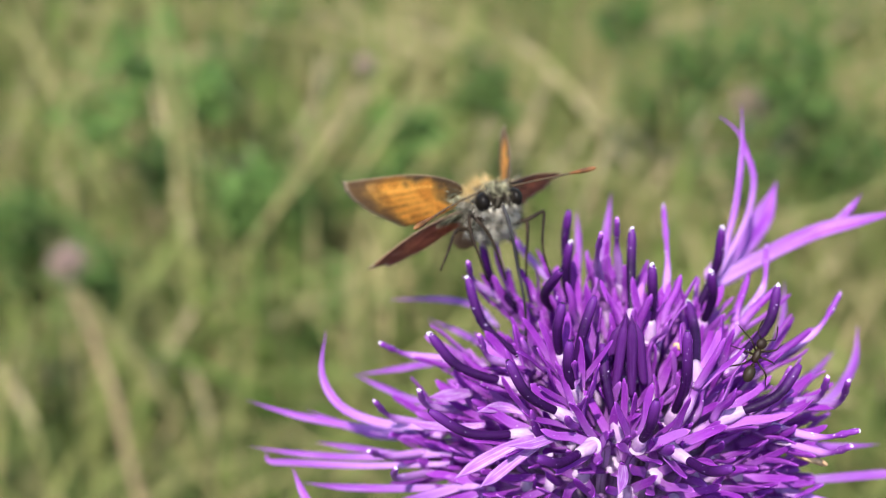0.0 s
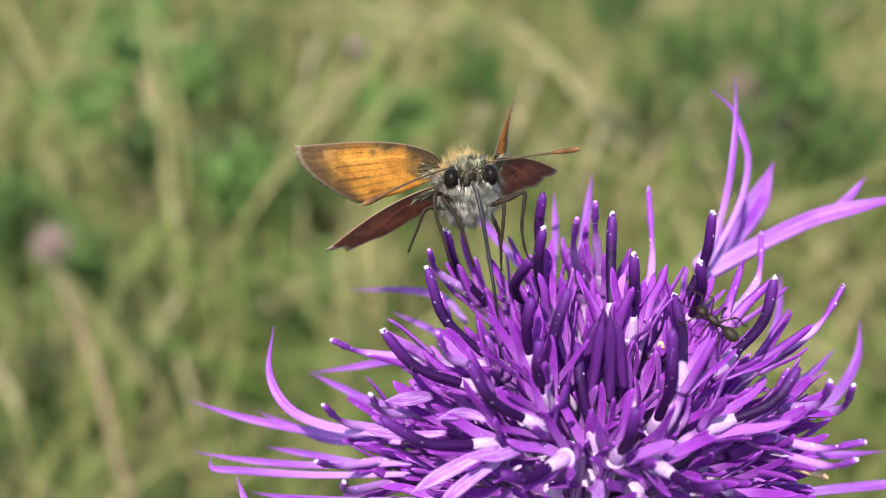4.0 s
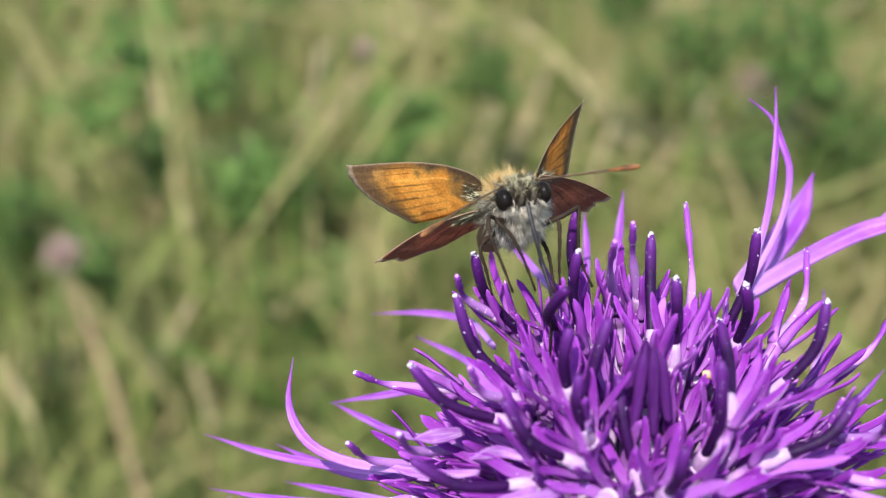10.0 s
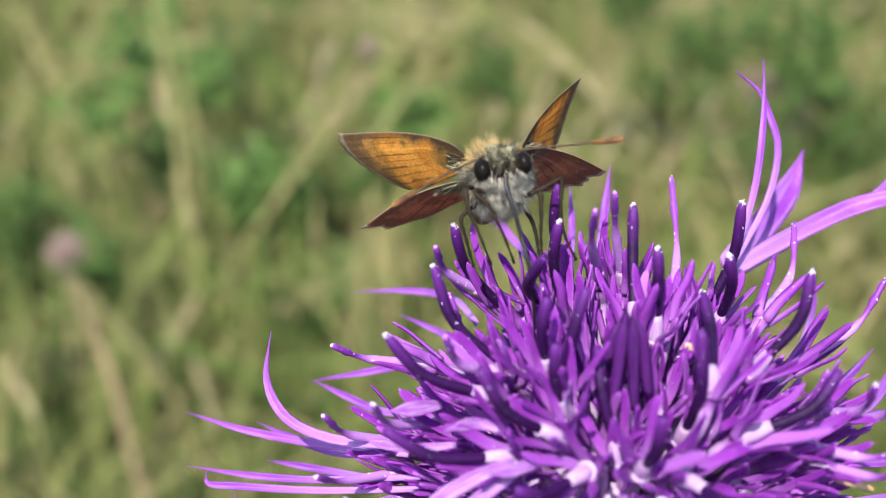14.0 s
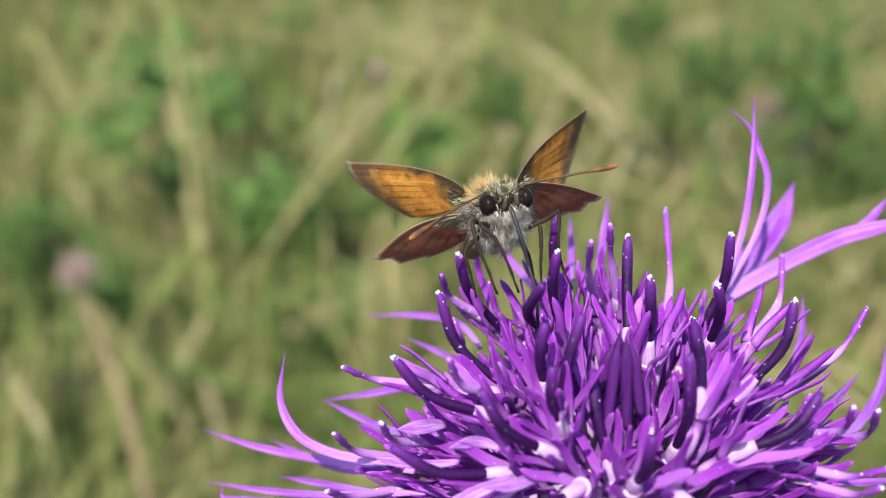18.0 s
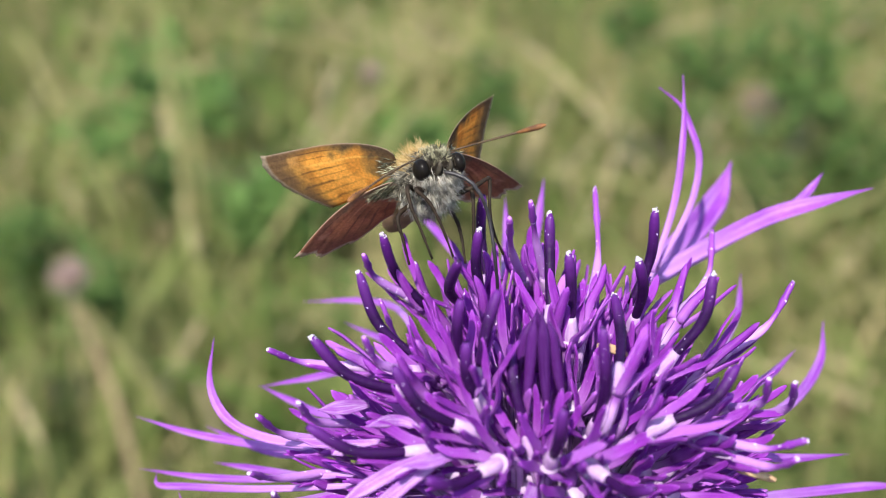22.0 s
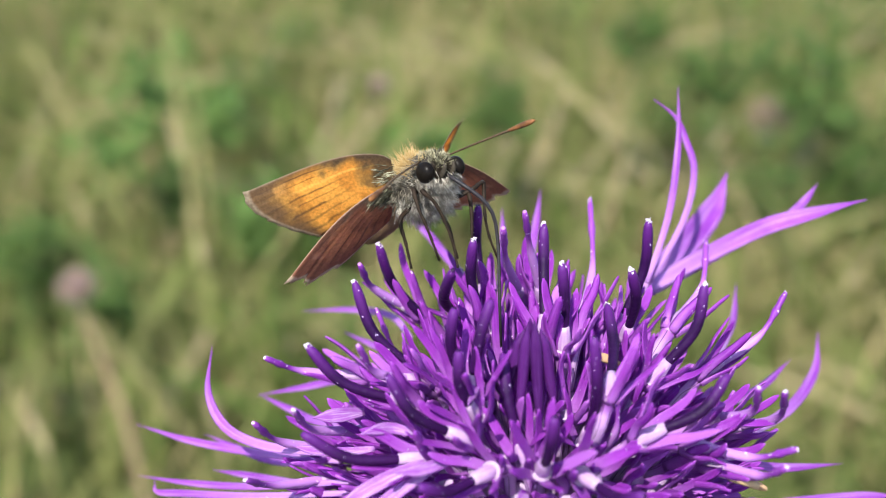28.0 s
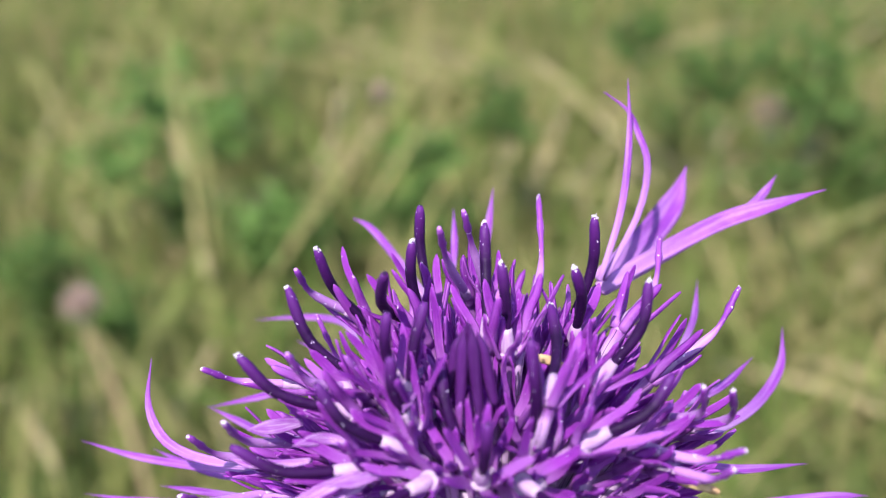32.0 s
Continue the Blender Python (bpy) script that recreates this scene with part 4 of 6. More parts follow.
def blades(name, count, middle, reach, length, width, lean, mat, label, seed):
    """Many bent blades of grass, joined, thick round the middle and thinning out unevenly to the reach."""
    g = np.random.RandomState(seed)
    vs, fs = [], []
    turn_at = g.uniform(0, 2 * math.pi, count)
    away = g.beta(1.3, 1.9, count) * reach * (1 + 0.25 * np.sin(3 * turn_at + seed) + 0.12 * np.sin(7 * turn_at))
    x, y = middle[0] + away * np.cos(turn_at), middle[1] + away * np.sin(turn_at)
    for i in range(count):
        ln, w = g.uniform(*length), g.uniform(*width) * 0.5
        az, tilt = (math.pi if g.rand() < 0.5 else 0.0) + g.normal(0, 1.0), min(1.45, abs(g.normal(0, lean)))
        px, py = x[i], y[i]
        if math.hypot(px, py) < 0.5:
            ln = min(ln, 0.2)
        pz = ground_height(px, py) - 0.01
        ca, sa = math.cos(az), math.sin(az)
        turn = g.uniform(0, math.pi)
        cw, sw = math.cos(turn) * w, math.sin(turn) * w
        b0 = len(vs)
        for k in range(4):
            s = k / 3
            ww = (1, 0.9, 0.65, 0.08)[k]
            vs += [(px - cw * ww, py - sw * ww, pz), (px + cw * ww, py + sw * ww, pz)]
            t = tilt * (0.35 + 0.9 * s)
            px, py, pz = px + ln / 3 * math.sin(t) * ca, py + ln / 3 * math.sin(t) * sa, max(0.0, pz + ln / 3 * math.cos(t))
        for k in range(3):
            q = b0 + 2 * k
            fs.append((q, q + 1, q + 3, q + 2))
    m2 = bpy.data.meshes.new(name)
    m2.from_pydata(vs, [], fs)
    m2.materials.append(mat)
    return tagged(new(name, m2), label, "grass", kind="stuff")


blades("grass", 42000, (0, 2.0), 3.6, (0.06, 0.20), (0.003, 0.009), 1.7, GRASS, "dense green meadow grass, bent and tangled", 1)
blades("dry_grass", 17000, (0, 2.0), 3.4, (0.07, 0.24), (0.0018, 0.0050), 1.8, DRY, "dry straw-coloured grass stems between the green", 2)
blades("short_grass", 7000, (0, -0.4), 2.2, (0.07, 0.17), (0.003, 0.006), 0.8, GRASS, "short green grass round the foot of the flower", 3)
blades("far_grass", 16000, (0, 4.0), 14.0, (0.12, 0.26), (0.010, 0.020), 1.0, GRASS, "taller grass farther off in the meadow", 4)


def stalk(low, top, width, mat=STALK, name="dry_stalk", label="dry straw-coloured stalk standing in the meadow", category="stalk", reach=0.16):
    """A withered stalk or blade: foot on the ground, leaning from low to top."""
    low, top = Vector(low), Vector(top)
    foot = low + (low - top).normalized() * reach
    foot.z = max(foot.z, ground_height(foot.x, foot.y) + 0.004)
    st = tagged(new(name), label, category, "stalks in the meadow")
    st.location = foot
    bm = bmesh.new()
    pts = [(p - foot) * 1000 for p in spline([foot, low, low.lerp(top, 0.5) + Vector((0.004, 0, 0.006)), top], 12)]
    h = width * 500
    sweep(bm, pts, profile(12, lambda s: h * (0.45 + 0.55 * min(1, s * 2.5)) * (1 if s < 0.85 else 1 - (s - 0.85) / 0.15 * 0.7)), profile(12, lambda s: h * 0.35), (0, -1, 0.3), 7)
    part("blade", bm, mat, st)
    return st


def leafy_clump(place, r, mat, seed):
    """A low leafy weed: many small bent leaves round its foot, filling a tuft of radius r."""
    g = random.Random(seed)
    p = Vector(place)
    c = tagged(new("leafy_weed"), "leafy green weed growing in the meadow", "plant", "weeds in the meadow")
    c.location = (p.x, p.y, 0)
    bm = bmesh.new()
    for _ in range(60):
        d = Vector((g.gauss(0, 1), g.gauss(0, 1), g.gauss(0, 0.8))).normalized() * g.uniform(0.3, 1.0) * r * 1000
        a = Vector((0, 0, p.z * 1000)) + d
        if a.z < 8:
            a.z = 8
        w = Vector((g.gauss(0, 1), g.gauss(0, 1), g.gauss(0.3, 0.6))).normalized() * g.uniform(16, 34)
        sweep(bm, spline([a, a + w * 0.5 + Vector((0, 0, 3)), a + w], 4), [1.5, 5, 6, 4, 0.5], [0.4] * 5, (g.uniform(-1, 1), -0.6, 1), 5)
    tagged(part("leaves", bm, mat, c), kind="stuff")
    bm = bmesh.new()
    sweep(bm, spline([(0, 0, -5), (g.uniform(-9, 9), g.uniform(-9, 9), p.z * 500), (0, 0, p.z * 1000)], 6), [1.6] * 7, [1.6] * 7, (1, 0.2, 0), 6)
    part("stem", bm, STEM, c)
    return c



def far_bloom(place, r):
    """A faded knapweed bloom on its stem, farther back in the meadow."""
    p = Vector(place)
    b = tagged(new("faded_knapweed"), "faded pink knapweed bloom on a brown stem", "flower", "blooms in the meadow")
    b.location = (p.x, p.y, 0)
    bm = bmesh.new()
    for k in range(46):
        a, e = k * 2.4, math.asin(1 - 1.3 * (k + 0.5) / 46)
        d = Vector((math.cos(a) * math.cos(e), math.sin(a) * math.cos(e), math.sin(e)))
        c = Vector((0, 0, p.z * 1000))
        sweep(bm, spline([c + d * r * 250, c + d * r * 700, c + (d * r * 1000) + Vector((0, 0, r * 150))], 4), [0.9, 1.6, 1.9, 1.5, 0.4], [0.5] * 5, d.orthogonal(), 5)
    part("petals", bm, PINK, b)
    bm = bmesh.new()
    blob(bm, (0, 0, p.z * 1000 - r * 700), (r * 420, r * 420, r * 600))
    part("involucre", bm, BRACT, b)
    bm = bmesh.new()
    sweep(bm, spline([(70, 30, -5), (55, 15, p.z * 450), (0, 0, p.z * 1000 - r * 900)], 10), [3.2] * 11, [3.2] * 11, (0, 1, 0), 7)
    part("stem", bm, STALK, b)
    return b


stalk((-0.252, 0.953, 0.029), (-0.295, 1.079, 0.300), 0.0060)
stalk((-0.244, 0.964, 0.054), (-0.268, 1.056, 0.251), 0.0040)
stalk((-0.215, 0.962, 0.049), (-0.098, 1.043, 0.223), 0.0035)
stalk((-0.205, 0.870, -0.149), (-0.258, 0.912, -0.058), 0.0050)
stalk((-0.378, 0.872, -0.144), (-0.428, 0.926, -0.029), 0.0050)
stalk((-0.130, 1.011, 0.155), (-0.215, 0.964, 0.054), 0.0045)
stalk((-0.087, 1.065, 0.271), (0.019, 1.040, 0.215), 0.0035)
stalk((0.041, 1.061, 0.261), (0.128, 1.034, 0.203), 0.0035)
stalk((-0.192, 0.990, 0.290), (-0.023, 0.971, 0.249), 0.0025)
stalk((0.407, 0.904, -0.074), (0.307, 0.915, -0.053), 0.0060)
stalk((0.211, 0.996, 0.121), (0.051, 1.011, 0.155), 0.0045)
stalk((0.407, 0.876, -0.135), (0.280, 0.872, -0.144), 0.0070)
stalk((-0.045, 1.036, 0.208), (-0.109, 0.996, 0.121), 0.0045)
stalk((0.371, 0.996, 0.121), (0.264, 0.975, 0.078), 0.0060)
stalk((-0.396, 1.043, 0.223), (-0.428, 1.065, 0.271), 0.0060)
stalk((-0.348, 1.056, 0.251), (-0.396, 0.996, 0.121), 0.0035)
stalk((0.035, 1.056, 0.251), (-0.055, 1.077, 0.295), 0.0040)
leafy_clump((-0.344, 1.065, 0.170), 0.060, LEAFM, 1)
leafy_clump((-0.311, 1.091, 0.225), 0.050, LEAFM, 2)
leafy_clump((-0.168, 0.981, -0.010), 0.050, LEAFM, 3)
leafy_clump((-0.112, 0.988, 0.005), 0.050, LEAFM, 4)
leafy_clump((-0.212, 0.967, -0.040), 0.050, LEAFM, 5)
leafy_clump((-0.411, 1.012, 0.055), 0.050, LEAFM, 6)
leafy_clump((-0.156, 0.928, -0.125), 0.050, LEAFM, 7)
leafy_clump((-0.212, 1.035, 0.105), 0.040, LEAFM, 8)
leafy_clump((-0.250, 1.077, 0.195), 0.030, LEAFM, 10)
leafy_clump((-0.046, 1.061, 0.160), 0.030, LEAFM, 11)
leafy_clump((-0.199, 1.035, 0.044), 0.040, LEAFD, 13)
leafy_clump((-0.160, 1.047, 0.070), 0.040, LEAFD, 14)
leafy_clump((-0.092, 1.059, 0.096), 0.030, LEAFD, 15)
leafy_clump((0.241, 1.116, 0.218), 0.045, LEAFD, 17)
leafy_clump((0.337, 1.102, 0.188), 0.050, LEAFD, 19)
leafy_clump((0.331, 1.121, 0.229), 0.060, LEAFD, 18)
leafy_clump((0.297, 1.066, 0.111), 0.040, LEAFD, 21)
leafy_clump((-0.385, 0.994, -0.043), 0.040, LEAFD, 22)
leafy_clump((-0.318, 0.994, -0.043), 0.040, LEAFD, 23)
leafy_clump((-0.419, 0.985, -0.063), 0.030, LEAFD, 24)
leafy_clump((-0.035, 1.059, 0.096), 0.030, LEAFD, 25)
leafy_clump((0.393, 1.083, 0.147), 0.050, LEAFD, 26)
leafy_clump((-0.267, 0.985, -0.063), 0.030, LEAFD, 27)
leafy_clump((0.168, 1.133, 0.254), 0.030, LEAFD, 28)
leafy_clump((0.032, 1.102, 0.188), 0.025, LEAFD, 29)
leafy_clump((-0.296, 1.340, 0.100), 0.056, LEAFD, 40)
leafy_clump((-0.294, 1.473, 0.100), 0.043, LEAFD, 41)
leafy_clump((-0.168, 1.028, 0.100), 0.045, LEAFD, 42)
leafy_clump((0.308, 1.570, 0.100), 0.065, LEAFD, 43)
leafy_clump((0.486, 1.673, 0.100), 0.084, LEAFD, 44)
leafy_clump((0.388, 1.109, 0.100), 0.040, LEAFD, 45)
leafy_clump((0.259, 1.333, 0.100), 0.044, LEAFD, 46)
leafy_clump((0.633, 1.852, 0.100), 0.093, LEAFD, 47)
leafy_clump((0.444, 1.845, 0.100), 0.077, LEAFD, 48)
leafy_clump((-0.177, 1.862, 0.100), 0.062, LEAFD, 49)
leafy_clump((-0.271, 1.747, 0.100), 0.051, LEAFD, 50)
leafy_clump((-0.407, 0.952, 0.100), 0.040, LEAFD, 51)
leafy_clump((-0.305, 0.848, 0.100), 0.035, LEAFD, 52)
leafy_clump((-0.297, 1.101, 0.100), 0.030, LEAFD, 53)
leafy_clump((0.130, 1.834, 0.100), 0.061, LEAFD, 54)
leafy_clump((0.035, 1.539, 0.100), 0.038, LEAFD, 55)
leafy_clump((0.421, 1.374, 0.100), 0.057, LEAFD, 56)
far_bloom((-0.265, 0.659, 0.203), 0.014)
far_bloom((0.302, 1.114, 0.175), 0.025)
stalk((-0.211, 0.590, 0.055), (-0.264, 0.655, 0.195), 0.0050, BROWNSTEM)
leafy_clump((-0.348, 0.825, -0.044), 0.014, PALEL, 77)
far_bloom((-0.099, 1.213, 0.185), 0.013)



def straw(low, top, width):
    """A broad withered blade that lies tangled in the grass."""
    return stalk(low, top, width, STRAWM, "dry_stalk", "withered straw-coloured stalk lying tangled in the grass", "stalk", 0.03)


straw((-0.259, 0.982, 0.100), (-0.676, 2.435, 0.020), 0.0110)
straw((-0.317, 1.104, 0.060), (-0.650, 2.130, 0.012), 0.0090)
straw((-0.056, 1.612, 0.100), (-0.416, 1.950, 0.100), 0.0090)
straw((-0.183, 1.270, 0.070), (-0.165, 1.674, 0.100), 0.0090)
straw((-0.159, 1.259, 0.060), (-0.120, 1.486, 0.080), 0.0080)
straw((0.198, 1.227, 0.080), (0.074, 1.663, 0.120), 0.0100)
straw((0.184, 1.392, 0.080), (0.161, 1.937, 0.080), 0.0070)
straw((0.099, 1.181, 0.070), (0.194, 1.361, 0.090), 0.0080)
straw((0.305, 1.126, 0.060), (0.428, 1.332, 0.100), 0.0110)
straw((0.217, 0.804, 0.060), (0.316, 0.727, 0.060), 0.0070)
straw((0.335, 0.782, 0.050), (0.257, 0.819, 0.060), 0.0070)
straw((-0.381, 0.791, 0.050), (-0.312, 0.684, 0.040), 0.0090)
straw((-0.113, 1.777, 0.100), (0.052, 1.483, 0.120), 0.0080)
straw((-0.252, 1.930, 0.100), (-0.113, 1.777, 0.100), 0.0100)
straw((0.240, 1.677, 0.100), (0.431, 1.769, 0.120), 0.0080)
straw((0.219, 1.103, 0.050), (0.313, 1.298, 0.090), 0.0070)
straw((-0.550, 1.378, 0.060), (-0.388, 1.097, 0.050), 0.0080)
straw((-0.300, 1.435, 0.080), (-0.277, 1.842, 0.120), 0.0070)
straw((-0.252, 1.222, 0.060), (-0.166, 1.404, 0.060), 0.0070)
straw((0.034, 1.325, 0.080), (0.135, 1.488, 0.080), 0.0090)
straw((0.488, 1.586, 0.100), (0.665, 1.855, 0.100), 0.0090)
straw((0.347, 0.969, 0.050), (0.428, 1.082, 0.060), 0.0090)
straw((-0.244, 0.775, 0.050), (-0.230, 0.896, 0.060), 0.0070)
straw((-0.242, 0.831, 0.050), (-0.184, 0.693, 0.050), 0.0080)
straw((-0.603, 1.651, 0.080), (-0.528, 1.245, 0.050), 0.0080)
straw((-0.176, 0.870, 0.040), (-0.110, 0.917, 0.050), 0.0070)


straw((0.063, 1.207, 0.060), (0.140, 1.555, 0.100), 0.0100)
straw((0.130, 1.102, 0.050), (0.196, 1.318, 0.090), 0.0090)
straw((0.232, 1.236, 0.070), (0.165, 1.423, 0.100), 0.0080)
straw((0.257, 1.088, 0.050), (0.332, 1.175, 0.080), 0.0090)
straw((0.019, 1.224, 0.060), (0.071, 1.406, 0.090), 0.0080)
g = random.Random(23)
for k in range(54):
    y = g.uniform(1.0, 2.2)
    x = g.uniform(-0.36, 0.46) * (y + 0.1)
    turn, ln = g.uniform(0, math.pi), g.uniform(0.10, 0.30) * (0.6 + 0.4 * y)
    way = Vector((math.cos(turn) * ln, math.sin(turn) * ln * 0.8, g.uniform(-0.03, 0.07)))
    straw((x, y, g.uniform(0.04, 0.10)), Vector((x, y, 0.07)) + way, g.uniform(0.003, 0.0065))


# ---- what moves ----
tongue_keys = []


def tongue_at(t, *pts):
    """The tongue's course at a time, in the butterfly's space (mm), as poses of its pieces."""
    fine = spline(pts, 240)
    along = [0.0]
    for a, b in zip(fine, fine[1:]):
        along.append(along[-1] + (b - a).length)

    def at(s):
        if s >= along[-1]:
            return fine[-1] + (fine[-1] - fine[-6]).normalized() * (s - along[-1])
        k = next(i for i in range(len(along)) if along[i] >= s)
        return fine[k]
    poses = []
    for k in range(SEGS):
        a, b = at(k * SEG), at((k + 1) * SEG)
        x = (b - a).normalized()
        y = Vector((0.2, 1, 0.1)).cross(x).normalized()
        z = x.cross(y)
        m = Matrix((x, y, z)).transposed().to_4x4()
        m.translation = a * MM
        poses.append(m)
    tongue_keys.append((t, poses))


tongue_at(0, (0.00, -2.90, 0.10), (0.02, -3.15, -0.21), (0.25, -3.32, -2.11), (0.45, -2.83, -4.83), (0.69, -2.36, -8.72), (1.45, 2.21, -14.35))
tongue_at(2, (0.00, -2.90, 0.10), (0.05, -3.13, -0.39), (0.06, -3.23, -2.69), (0.25, -2.76, -4.78), (0.46, -2.29, -8.37), (1.11, 2.50, -14.33))
tongue_at(6, (0.00, -2.90, 0.10), (0.43, -3.26, -0.64), (0.80, -3.47, -2.71), (1.08, -3.05, -5.54), (1.34, -2.63, -8.80), (1.71, 1.87, -14.26))
tongue_at(9, (0.00, -2.90, 0.10), (0.03, -3.14, -0.30), (0.07, -3.26, -2.36), (0.27, -2.81, -4.23), (0.54, -2.38, -6.89), (0.57, 3.46, -13.91))
tongue_at(13, (0.00, -2.90, 0.10), (-0.22, -3.08, -0.53), (-0.05, -3.21, -2.39), (0.19, -2.75, -3.99), (0.40, -2.28, -7.36), (0.61, 3.22, -14.02))
tongue_at(17, (0.00, -2.90, 0.10), (-0.01, -3.13, -0.23), (0.20, -3.29, -2.21), (0.51, -2.84, -4.06), (0.76, -2.37, -7.13), (1.49, 3.24, -13.94))
tongue_at(18, (0.00, -2.90, 0.10), (0.01, -3.13, -0.25), (0.20, -3.26, -2.21), (0.47, -2.78, -4.03), (0.67, -2.27, -7.06), (1.25, 3.42, -13.91))
tongue_at(18.5, (0.00, -2.90, 0.10), (0.93, -3.55, 0.07), (1.75, -3.94, -2.86), (2.17, -3.50, -6.79), (2.41, -3.01, -9.70), (2.84, 0.33, -13.62))
tongue_at(19, (0.00, -2.90, 0.10), (-0.14, -3.14, 0.37), (0.29, -3.74, 3.57), (1.17, -3.86, 4.59), (1.83, -3.82, 3.26), (1.97, -3.47, -0.94), (2.32, -3.19, -7.05))
tongue_at(19.5, (0.00, -2.90, 0.10), (0.93, -3.69, 0.66), (1.99, -4.49, 0.32), (2.78, -4.44, -0.73), (3.06, -4.11, -3.34), (3.15, -3.64, -7.40), (3.95, -0.13, -11.61))
tongue_at(20, (0.00, -2.90, 0.10), (0.34, -3.36, -0.32), (1.12, -3.96, -1.76), (1.95, -3.93, -3.11), (2.49, -3.71, -6.03), (2.56, -3.28, -8.24), (3.77, 1.07, -13.63))
tongue_at(21, (0.00, -2.90, 0.10), (0.95, -3.66, -0.52), (1.61, -4.07, -1.60), (2.16, -3.75, -3.84), (2.14, -3.12, -7.38), (3.54, 1.58, -13.29))
tongue_at(27, (0.00, -2.90, 0.10), (0.01, -3.34, -0.22), (1.40, -4.48, -2.51), (1.89, -4.16, -4.88), (1.25, -2.86, -10.60), (2.47, -0.22, -14.03))
tongue_at(28, (0.00, -2.90, 0.10), (-0.00, -3.33, -0.25), (1.40, -4.48, -2.59), (1.89, -4.15, -4.98), (1.24, -2.78, -10.78), (2.41, -0.24, -14.07))
tongue_at(29, (0.00, -2.90, 0.10), (0.38, -3.63, -1.33), (1.25, -4.42, -2.50), (1.96, -4.32, -3.65), (1.42, -3.14, -8.18), (3.24, 1.01, -13.42))
tongue_at(29.5, (0.00, -2.90, 0.10), (0.12, -3.45, -0.03), (1.67, -4.95, -1.09), (2.87, -5.39, -2.25), (3.50, -5.32, -4.91), (3.39, -4.55, -10.02), (4.29, -2.28, -12.79))
tongue_at(30, (0.00, -2.90, 0.10), (-0.01, -3.38, 0.76), (0.91, -4.60, 3.04), (2.11, -5.19, 3.41), (2.90, -5.36, 1.83), (2.69, -4.66, -1.30), (1.47, -3.00, -7.76))
tongue_at(30.5, (0.00, -2.90, 0.10), (-0.05, -3.42, 1.12), (0.60, -4.52, 3.63), (1.69, -5.13, 4.03), (2.33, -5.23, 2.52), (2.41, -4.71, -1.66), (2.35, -4.00, -7.09))
tongue_at(31, (0.00, -2.90, 0.10), (0.20, -3.79, 1.50), (0.88, -5.04, 3.57), (2.30, -6.09, 3.40), (3.79, -7.11, 1.62), (5.25, -8.04, -1.11), (5.53, -7.65, -5.71))
tongue_at(31.5, (0.00, -2.90, 0.10), (0.50, -3.75, 1.60), (0.83, -4.41, 2.69), (1.74, -4.71, 2.54), (2.44, -4.79, 1.13), (3.01, -4.70, -1.79), (3.24, -4.37, -4.57))


def swung(root, angle):
    """A leg turned about its root (mm), sideways by an angle in degrees."""
    p = Vector(root) * MM
    return Matrix.Translation(p) @ Matrix.Rotation(radians(angle), 4, "Y") @ Matrix.Translation(-p)


